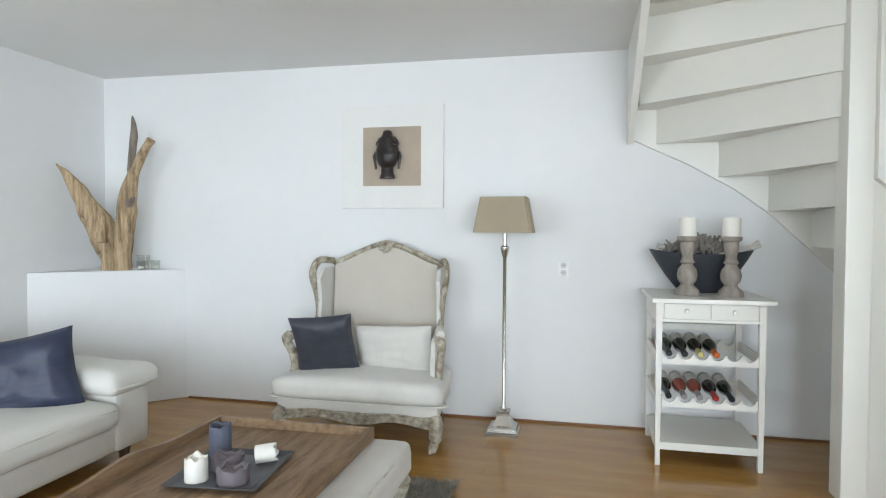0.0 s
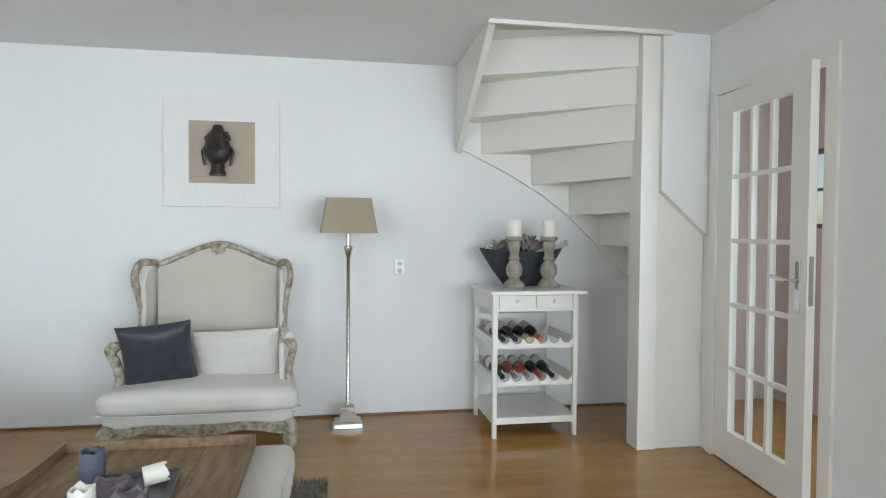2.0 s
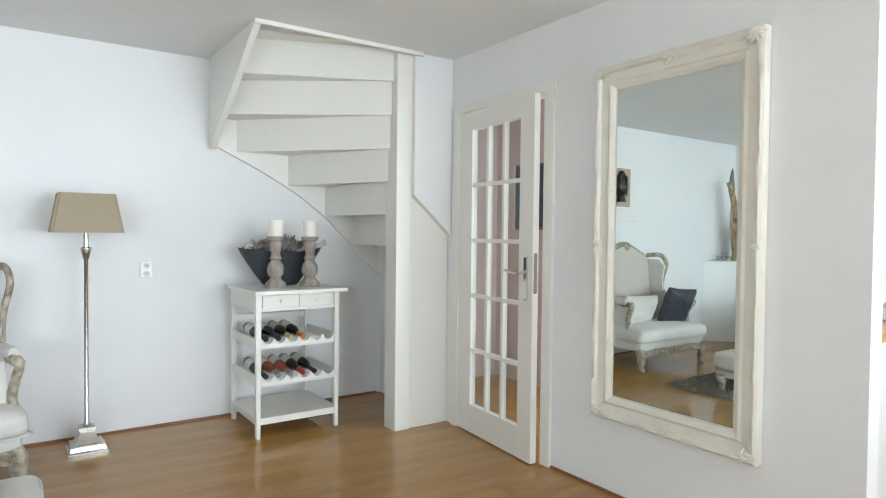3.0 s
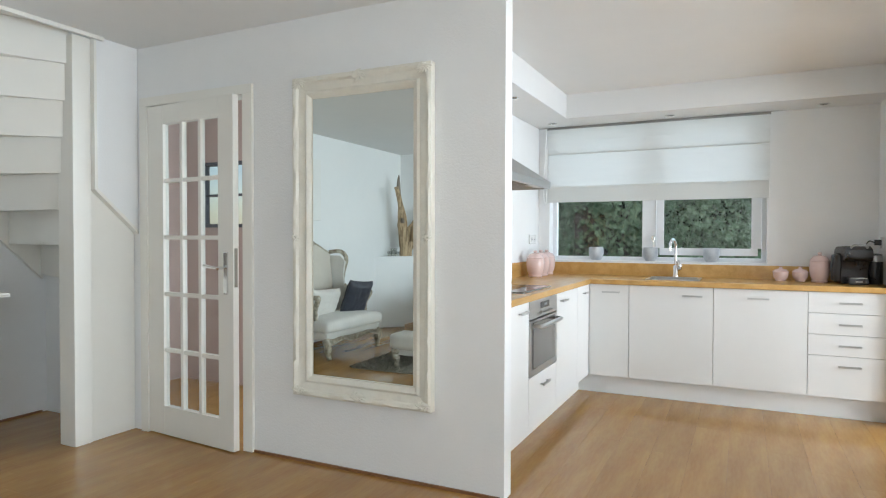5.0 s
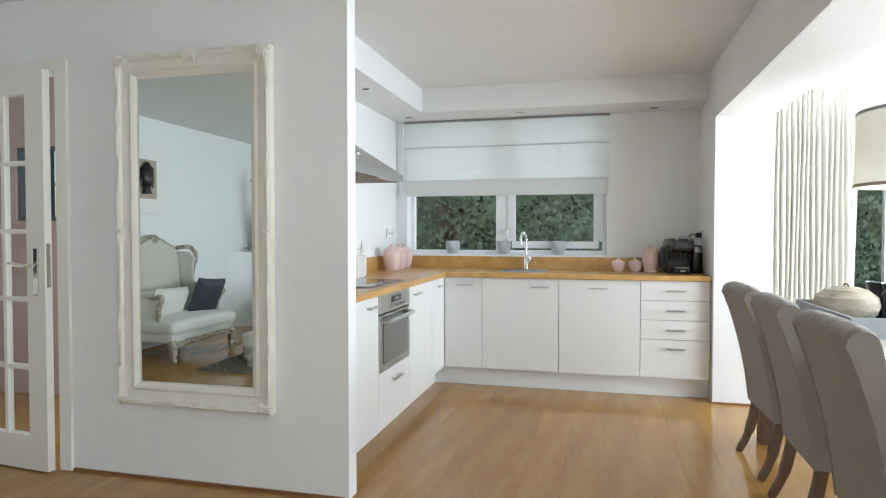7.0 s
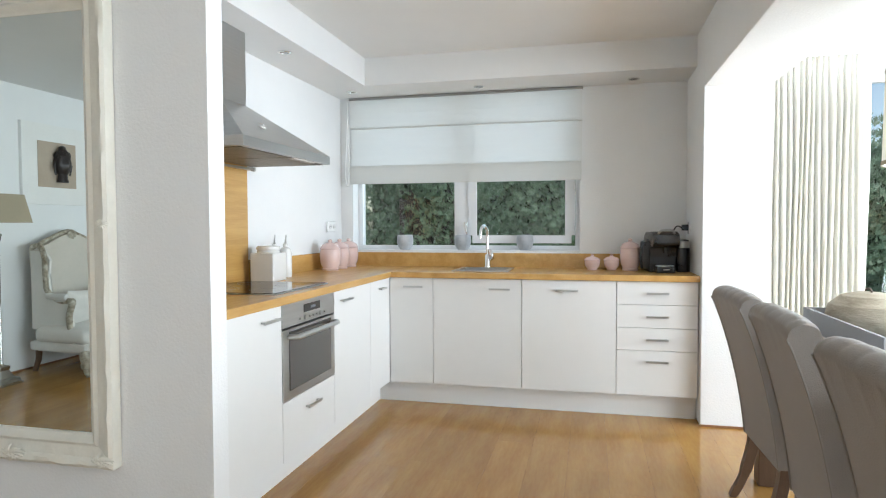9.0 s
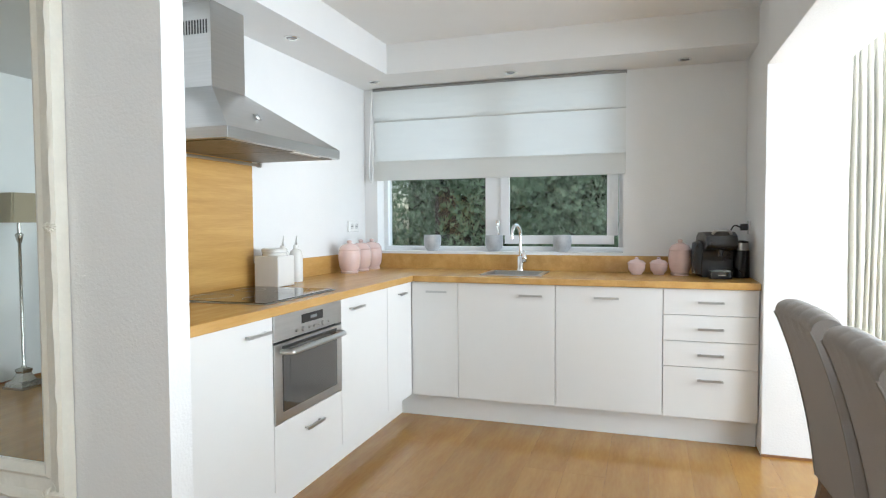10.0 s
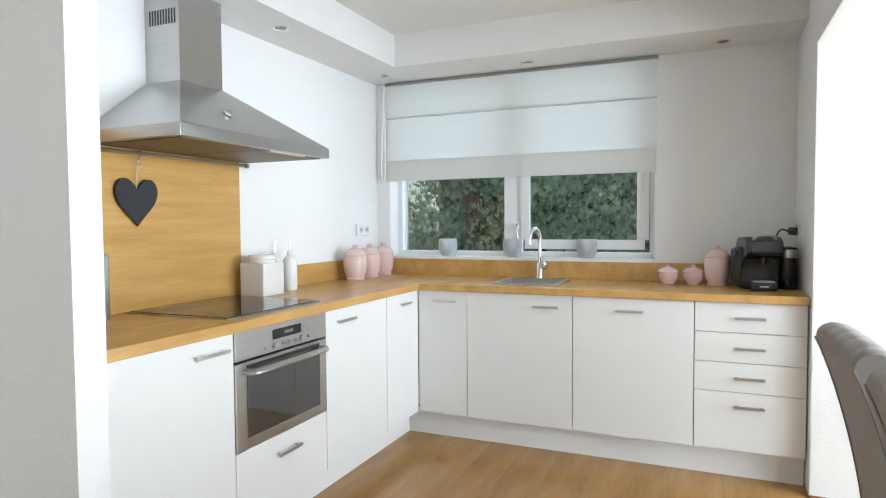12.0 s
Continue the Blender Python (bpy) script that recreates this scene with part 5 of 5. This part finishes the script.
li = [bm.verts.new((sx * 0.138, sy * 0.158, 0.006)) for sx, sy in ((-1, -1), (1, -1), (1, 1), (-1, 1))]
bm.faces.new(lo[::-1])
bm.faces.new(li)
for p, q in ((lo, up), (up, ui), (ui, li)):
    for k in range(4):
        bm.faces.new((p[k], p[(k + 1) % 4], q[(k + 1) % 4], q[k]))
part("plate", bm, ZINC, pt)


def candle(x, y, r, h, material, label, melt, seed, lean=0.0):
    c = thing("pillar_candle", pose(x, y, TZ + 0.006 + r * math.sin(math.radians(abs(lean))), lean, 0, -70 if lean else 0), label, "candle", "candles on the plate")
    bm = bmesh.new()
    n = 28
    prof_ = [(1.0, 0.0), (1.0, 0.5), (1.0, 0.9), (0.96, 1.0), (0.80, 0.98), (0.72, 0.80), (0.0, 0.74)]
    rings = []
    for rr, t in prof_:
        ring = []
        for i in range(n):
            a = 2 * math.pi * i / n
            wob = melt * noise.noise((math.cos(a) * 1.6 + seed, math.sin(a) * 1.6, 0)) * (t ** 2)
            k = 1 + 0.25 * melt * noise.noise((math.cos(a) * 2, math.sin(a) * 2 + seed, t * 2))
            ring.append(bm.verts.new((rr * r * k * math.cos(a), rr * r * k * math.sin(a), h * t * (1 + wob) if rr > 0.5 else h * t)))
        rings.append(ring)
    for p, q in zip(rings, rings[1:]):
        for i in range(n):
            bm.faces.new((p[i], p[(i + 1) % n], q[(i + 1) % n], q[i]))
    bm.faces.new(rings[0][::-1])
    part("wax", bm, material, c, "", True)
    part("wick", tube([(0, 0, h * 0.73), (0.002, 0, h * 0.80)], 0.0015, 5), BLACK, c)


candle(-1.170, 2.024, 0.040, 0.082, WAX, "short ivory pillar candle with a melted rim", 0.22, 1)
candle(-1.225, 2.262, 0.042, 0.120, WAXBLUE, "tall slate blue pillar candle burned hollow", 0.16, 4)
candle(-1.123, 2.150, 0.058, 0.050, WAXPURPLE, "melted grey-lilac candle stub", 0.45, 7)
candle(-1.035, 2.040, 0.056, 0.055, WAXPURPLE, "collapsed grey-lilac candle stub", 0.55, 12)
candle(-1.045, 2.215, 0.034, 0.075, WAX, "burned-down ivory candle tipped over", 0.22, 15, -84)
# shag rug
bm = bmesh.new()
rnd = random.Random(8)
box(-1.75, -0.44, 1.15, 3.05, 0.0, 0.012, 0, bm)
for i in range(9000):
    near = rnd.random() < 0.6
    x, y = (rnd.uniform(-1.2, -0.43), rnd.uniform(2.6, 3.06)) if near else (rnd.uniform(-1.76, -0.43), rnd.uniform(1.15, 3.06))
    a = rnd.uniform(0, 6.28)
    t = Vector((x + 0.02 * math.cos(a), y + 0.02 * math.sin(a), rnd.uniform(0.022, 0.04)))
    s = Vector((math.sin(a), -math.cos(a), 0)) * 0.004
    b = Vector((x, y, 0.011))
    bm.faces.new([bm.verts.new(p) for p in (b - s, b + s, t)])
solid("rug", bm, RUG, "sage grey shag rug under the ottoman", "rug")

# wine rack table
wr = thing("wine_rack_table", pose(0.545, 3.575, 0), "white wooden side table with two drawers and bottle racks", "wine rack")
W, D = 0.545, 0.53
part("tabletop", box(-0.028, W + 0.028, -0.075, D + 0.01, 0.883, 0.905, 0.004), GLOSS_WHITE, wr)
for x in (0, W - 0.034):
    for y in (0, D - 0.034):
        bm = box(x, x + 0.034, y, y + 0.034, 0.0, 0.883, 0.002)
        for v in bm.verts:
            if v.co.z < 0.01:
                v.co.x += 0.005 if v.co.x < x + 0.017 else -0.005
        part("leg", bm, GLOSS_WHITE, wr)
part("drawer_case", box(0.002, W - 0.002, 0.012, D - 0.004, 0.775, 0.883), GLOSS_WHITE, wr)
part("front_rail", box(0.034, W - 0.034, 0.003, 0.012, 0.775, 0.790), GLOSS_WHITE, wr)
for x0, x1 in ((0.042, 0.268), (0.277, 0.503)):
    dr = part("drawer", box(x0, x1, 0.002, 0.012, 0.795, 0.872, 0.002), GLOSS_WHITE, wr)
    k = lathe([(0, 0), (0.008, 0), (0.007, 0.010), (0.013, 0.016), (0.012, 0.024), (0, 0.027)], 16)
    k.transform(pose((x0 + x1) / 2, 0.002, 0.835, 90, 0, 0))
    part("knob", k, GLOSS_WHITE, dr, "white knob", True)
RZ = ((0.548, 0.605), (0.318, 0.375))
for z0, z1 in RZ:
    for y in (0.004, D - 0.024):
        pts = [(0.034, z0)] + [(W - 0.034, z0), (W - 0.034, z1)]
        m = 6
        step = (W - 0.068) / m
        for i in range(m - 1, -1, -1):
            cx = 0.034 + (i + 0.5) * step
            for k in range(9):
                a = math.pi * k / 8
                pts.append((cx + 0.034 * math.cos(a), z1 - 0.030 * math.sin(a)))
        pts.append((0.034, z1))
        part("rack_rail", prism(pts, "y", y, y + 0.018), GLOSS_WHITE, wr)
    for x in (0.006, W - 0.02):
        part("side_rail", box(x, x + 0.014, 0.034, D - 0.034, z0, z1, 0.002), GLOSS_WHITE, wr)
part("bottom_shelf", box(0.004, W - 0.004, 0.004, D - 0.004, 0.085, 0.125, 0.003), GLOSS_WHITE, wr)
part("back_rail", box(0.034, W - 0.034, D - 0.02, D - 0.006, 0.66, 0.70, 0.002), GLOSS_WHITE, wr)


def bottle(i, row, glass_m, foil_m, red=None):
    z1 = RZ[row][1]
    cx = 0.545 + 0.034 + (i + 0.5) * (W - 0.068) / 6
    b = thing("wine_bottle", pose(cx, 3.575 + 0.40, z1 + 0.026, 90 + 5, 0, 0), "wine bottle lying in the rack, neck forward" if not red else "rose wine bottle lying in the rack", "bottle", "bottles in the rack")
    part("glass", lathe([(0, 0), (0.032, 0), (0.0355, 0.01), (0.0355, 0.19), (0.030, 0.225), (0.016, 0.265), (0.0145, 0.30), (0, 0.30)], 24), glass_m, b, "", True)
    part("capsule", lathe([(0.0152, 0.285), (0.0155, 0.285), (0.0150, 0.35), (0.0165, 0.352), (0.0165, 0.366), (0.013, 0.37), (0, 0.37)], 20), foil_m, b, "foil capsule", True)
    part("label", lathe([(0.0358, 0.05), (0.0362, 0.05), (0.0362, 0.15), (0.0358, 0.15)], 24), PAPER, b, "", True)


for i, g, f in ((0, GLASSGREEN, FOIL_B), (1, GLASSGREEN, FOIL_B), (2, GLASSGREEN, FOIL_Y), (3, GLASSGREEN, FOIL_O)):
    bottle(i, 0, g, f)
for i, g, f in ((0, GLASSGREEN, FOIL_B), (1, GLASSROSE, FOIL_G), (2, GLASSROSE, FOIL_G), (3, GLASSGREEN, FOIL_R), (4, GLASSGREEN, FOIL_B)):
    bottle(i, 1, g, f, g is GLASSROSE)

# bowl and candlesticks on the wine table
TT = 0.905
bw_ = thing("boat_bowl", pose(0.825, 3.93, TT), "dark zinc boat-shaped bowl filled with dried flowers", "bowl")
bm = lathe([(0, 0), (0.11, 0), (0.12, 0.006), (0.19, 0.09), (0.25, 0.17), (0.288, 0.225), (0.280, 0.225), (0.24, 0.17), (0.18, 0.09), (0.1, 0.02), (0, 0.02)], 40)
for v in bm.verts:
    v.co.y *= 0.42
    v.co.z += 0.04 * max(0, abs(v.co.x) / 0.288 - 0.35) * (v.co.z / 0.225)
part("bowl", bm, BOWL, bw_, "", True)
rnd = random.Random(21)
bm = bmesh.new()
for i in range(34):
    c = Vector((rnd.gauss(-0.02, 0.085), rnd.uniform(-0.06, 0.06), 0.22 + rnd.random() * 0.03))
    for k in range(6):
        a = rnd.uniform(0, 6.28)
        h = rnd.uniform(0.02, 0.085) * max(0.3, 1.3 - abs(c.x) * 4)
        e = c + Vector((math.cos(a) * 0.045, math.sin(a) * 0.035, h))
        tube([c, (c + e) / 2 + Vector((0.006 * math.sin(a * 3), 0, 0)), e], [0.007, 0.018, 0.009], 6, bm, 0.35, 0.5, i)
part("flower_filling", bm, CORAL, bw_, "grey dried flower heads")
for i, pts in enumerate((((-0.22, -0.04, 0.235), (-0.25, -0.05, 0.25), (-0.24, -0.05, 0.27), (-0.205, -0.04, 0.262)), ((0.10, -0.04, 0.22), (0.13, -0.06, 0.235), (0.145, -0.06, 0.25)),
                         ((0.17, -0.03, 0.23), (0.24, -0.04, 0.255), (0.30, -0.05, 0.30)), ((0.20, -0.03, 0.25), (0.27, -0.03, 0.262), (0.315, -0.03, 0.275)))):
    part("twig", tube(pts, [0.014] * (len(pts) - 1) + [0.010], 7, None, 1, 0.5, i), CORALW, bw_, "bleached twig", True)


def candlestick(x, y, s):
    c = thing("candlestick", pose(x, y, TT), "greyed turned wooden candlestick with an ivory candle", "candlestick", "wooden candlesticks")
    p = [(0, 0), (0.066, 0), (0.068, 0.012), (0.062, 0.030), (0.048, 0.042), (0.034, 0.058), (0.034, 0.064), (0.05, 0.085), (0.054, 0.115), (0.048, 0.145), (0.032, 0.165), (0.030, 0.175),
         (0.040, 0.182), (0.032, 0.195), (0.028, 0.215), (0.036, 0.25), (0.040, 0.275), (0.036, 0.295), (0.050, 0.303), (0.054, 0.312), (0.054, 0.325), (0, 0.327)]
    part("stick", lathe([(r, z * s) for r, z in p], 28, None, (0, 0, 0), 0.03), STICKWOOD, c, "", True)
    part("candle", lathe([(0, 0.326 * s), (0.047, 0.326 * s), (0.047, 0.42 * s), (0.044, 0.428 * s), (0.036, 0.42 * s), (0, 0.416 * s)], 28, None, (0, 0, 0), 0.02), WAX, c, "ivory pillar candle", True)


candlestick(0.725, 3.745, 1.0)
candlestick(0.945, 3.72, 1.0)

# ---- dining extension ----
tb = thing("dining_table", pose(0, 0, 0), "long dining table with a greywashed plank top", "table")
for i in range(5):
    part("plank", box(0.95, 3.15, -2.14 + i * 0.19, -1.952 + i * 0.19, 0.715, 0.755, 0.003), WHITEWASH, tb)
part("apron", box(1.06, 3.06, -1.29, -1.265, 0.62, 0.715), OAK, tb)
part("apron", box(1.06, 3.06, -2.05, -2.025, 0.62, 0.715), OAK, tb)
for x in (1.0, 3.0):
    for y in (-2.08, -1.30):
        part("leg", box(x, x + 0.09, y, y + 0.09, 0, 0.715, 0.006), OAK, tb)


def dining_chair(x, y, turn):
    c = thing("dining_chair", pose(x, y, 0, 0, 0, turn), "taupe linen upholstered dining chair with dark oak legs", "chair", "dining chairs")
    hw = 0.235
    bm = bmesh.new()
    prof2 = [(0.035, 0.30), (0.055, 0.46), (0.085, 0.62), (0.125, 0.78), (0.165, 0.90), (0.180, 0.935), (0.172, 0.965), (0.140, 0.982), (0.105, 0.972), (0.090, 0.94), (0.075, 0.86), (0.040, 0.72),
             (0.0, 0.56), (-0.025, 0.44), (-0.03, 0.30)]
    prof2 = [(p.x, p.y) for p in smooth_path([(y_, z_, 0) for y_, z_ in prof2], 3)]
    n = 40
    rings = []
    for i in range(n + 1):
        u = 2 * i / n - 1
        ring = []
        for j_, (y_, z_) in enumerate(prof2):
            front = j_ > 0.62 * len(prof2)
            crown = 0.012 * (1 - u ** 4) if z_ > 0.9 else 0
            tuft = abs(math.sin(u * math.pi * 2.5)) ** 0.5 - 0.7 if z_ > 0.84 else 0
            crown += 0.004 * tuft
            dim = 0.006 * math.cos(u * 9) if front and 0.5 < z_ < 0.84 else -0.005 * tuft if front else 0.0
            rim = 1 - 0.018 * max(0.0, abs(u) - 0.94) / 0.06
            y_, z_ = 0.08 + (y_ - 0.08) * rim, 0.62 + (z_ - 0.62) * rim
            taper = 1 - 0.06 * max(0, (0.7 - z_))
            ring.append(bm.verts.new((u * hw * taper, y_ + dim, (z_ + crown) * 0.955)))
        rings.append(ring)
    k = len(prof2)
    for p, q in zip(rings, rings[1:]):
        for j in range(k):
            bm.faces.new((p[j], p[(j + 1) % k], q[(j + 1) % k], q[j]))
    bm.faces.new(rings[0])
    bm.faces.new(rings[-1][::-1])
    part("backrest", bm, CHAIRFAB, c, "rolled-top upholstered back", True)
    part("seat", slab(-0.235, 0.235, -0.42, 0.03, 0.36, 0.49, 0.035, 0.015, 12), CHAIRFAB, c, "", True)
    for s in (-1, 1):
        part("piping", tube([(s * hw * (1 - 0.06 * max(0, 0.7 - z_)), y_ + 0.001, z_ * 0.955) for y_, z_ in prof2[:16]], 0.0035, 6), CHAIRFAB, c)
        part("leg", tube(smooth_path([(s * 0.20, 0.0, 0.38), (s * 0.20, 0.01, 0.25), (s * 0.205, 0.045, 0.10), (s * 0.21, 0.09, 0.0)], 4), [0.03] * 4 + [0.028] * 4 + [0.022] * 4 + [0.018], 4), OAK, c)
        part("leg", box(s * 0.20 - 0.02, s * 0.20 + 0.02, -0.395, -0.355, 0, 0.37, 0.003), OAK, c)
    for i in range(4):
        b = bmesh.new()
        bmesh.ops.create_uvsphere(b, u_segments=10, v_segments=6, radius=0.011)
        b.transform(Matrix.Translation((-0.15 + i * 0.10, 0.055, 0.84)))
        part("button", b, CHAIRFAB, c, "", True)
    return c


CHAIRS = ((2.655, -1.165, 2), (2.03, -1.165, -1), (1.36, -1.165, 1))
for x, y, a in CHAIRS:
    dining_chair(x, y, a)

gt = thing("serving_tray", pose(2.56, -1.64, 0.755), "grey painted wooden tray with handle holes on the table", "tray")
part("bottom", box(-0.38, 0.38, -0.26, 0.26, 0, 0.012), GREYTRAY, gt)
for y in (-0.27, 0.26):
    part("side", box(-0.39, 0.39, y, y + 0.012, 0, 0.09, 0.002), GREYTRAY, gt)
for x in (-0.39, 0.38):
    bm = boxes((x, x + 0.012, -0.258, 0.26, 0, 0.042), (x, x + 0.012, -0.258, -0.05, 0.042, 0.068), (x, x + 0.012, 0.05, 0.26, 0.042, 0.068), (x, x + 0.012, -0.258, 0.26, 0.068, 0.09))
    part("end", bm, GREYTRAY, gt, "end board with a handle hole")
rp = thing("ribbed_pot", pose(2.76, -1.55, 0.767), "squat ribbed straw-coloured lidded pot", "pot")
bm = lathe([(0, 0), (0.10, 0), (0.135, 0.03), (0.15, 0.075), (0.14, 0.115), (0.105, 0.145), (0, 0.15)], 48)
for v in bm.verts:
    a = math.atan2(v.co.y, v.co.x)
    v.co.x *= 1 + 0.015 * math.cos(a * 24)
    v.co.y *= 1 + 0.015 * math.cos(a * 24)
part("pot", bm, BASKET, rp, "", True)
part("lid", lathe([(0.106, 0.143), (0.10, 0.152), (0.05, 0.166), (0, 0.17)], 32), BASKET, rp, "", True)
part("ring_handle", tube([(0.03 * math.cos(a * 0.4), 0, 0.168 + 0.014 * math.sin(a * 0.4)) for a in range(9)], 0.004, 6), OAK, rp)
for x, y, h in ((2.83, -1.72, 0.19), (2.72, -1.75, 0.19)):
    cg = thing("lantern_glass", pose(x, y, 0.767), "dark smoked glass candle holder on the tray", "candle holder", "smoked glass holders")
    part("glass", lathe([(0, 0), (0.05, 0), (0.062, 0.03), (0.055, h * 0.7), (0.045, h * 0.8), (0.055, h), (0.050, h), (0.040, h * 0.8), (0.05, 0.03), (0, 0.02)], 28), SMOKE, cg, "", True)
tg = thing("tealight_glass", pose(2.60, -1.60, 0.767), "small clear tealight glass on the table tray", "tealight holder")
part("glass", lathe([(0, 0), (0.035, 0), (0.04, 0.06), (0.036, 0.06), (0.03, 0.01), (0, 0.01)], 20), TEALIGHT, tg, "", True)

pd = thing("pendant_lamp", pose(2.40, -1.77, -0.03), "large white fabric drum pendant lamp", "pendant lamp")
part("shade", lathe([(0.30, 1.455), (0.305, 1.455), (0.30, 1.80), (0.295, 1.80), (0.30, 1.455)], 48), CURTAIN, pd, "white drum shade", True)
part("trim", lathe([(0.306, 1.453), (0.308, 1.453), (0.3075, 1.468), (0.3055, 1.468), (0.306, 1.453)], 48), SHADE, pd)
part("trim", lathe([(0.3005, 1.787), (0.303, 1.787), (0.302, 1.803), (0.300, 1.803), (0.3005, 1.787)], 48), FOIL_G, pd)
part("cord", tube([(0, 0, 1.79), (0, 0, H + 0.03)], 0.004, 6), SOCKET, pd)
part("spider", tube([(-0.297, 0, 1.79), (0.297, 0, 1.79)], 0.004, 6), FOIL_G, pd)

# curtain in deep folds
cu = thing("curtain", pose(0, 0, 0), "cream floor-length curtain drawn aside in deep folds", "curtain")
CY0, CY1, CX = -2.17, -1.48, 4.40
bm = bmesh.new()
n = 260
rows = [0.02, 0.5, 1.0, 1.5, 1.9, 2.10, 2.17, 2.26, 2.29]
cols = []
for i in range(n + 1):
    t = i / n
    col = []
    for z in rows:
        tight = 1.0 if z < 2.0 else (0.6 if z < 2.15 else 0.45)
        ph = t * 2 * math.pi * (19 if z < 2.15 else 19) + 1.2 * math.sin(t * 11) + 0.3 * math.sin(z * 2 + t * 5)
        col.append(bm.verts.new((CX + 0.036 * tight * math.sin(ph) + 0.008 * math.sin(t * 60), CY0 + (CY1 - CY0) * t + 0.006 * math.sin(z * 3 + t * 20), z)))
    cols.append(col)
for p, q in zip(cols, cols[1:]):
    for j in range(len(rows) - 1):
        bm.faces.new((p[j], q[j], q[j + 1], p[j + 1]))
part("fabric", bm, CURTAIN, cu, "", True)
part("rail", box(4.385, 4.415, -4.2, -1.48, 2.29, 2.312, 0.002), SOCKET, cu, "white ceiling curtain rail")
part("rail_fixing", box(4.39, 4.41, -1.75, -1.72, 2.31, H, 0), SOCKET, cu)

# ---- floor planks, last ----
fo = structure("floor", boxes((-3.54, 4.80, -4.40, WY + 0.12, -0.14, -0.006)), FLOORGAP, "warm beech laminate floor", "floor")
PW, PL = 0.198, 1.36
bm = box(0, PL - 0.0006, 0, PW - 0.0006, -0.006, 0.0)
plank_mesh = finish("plank", bm, PLANK)
rnd = random.Random(2)
y = -4.30
while y < WY - 0.01:
    x = -3.42 - rnd.uniform(0, PL)
    wd = min(PW, WY - y)
    while x < 4.52:
        a, b = max(x, -3.42), min(x + PL, 4.52)
        if b - a > 0.05:
            o = new("plank", plank_mesh)
            o.parent = fo
            o.location = (a, y, 0)
            o.scale = ((b - a) / PL, wd / PW, 1)
        x += PL
    y += PW
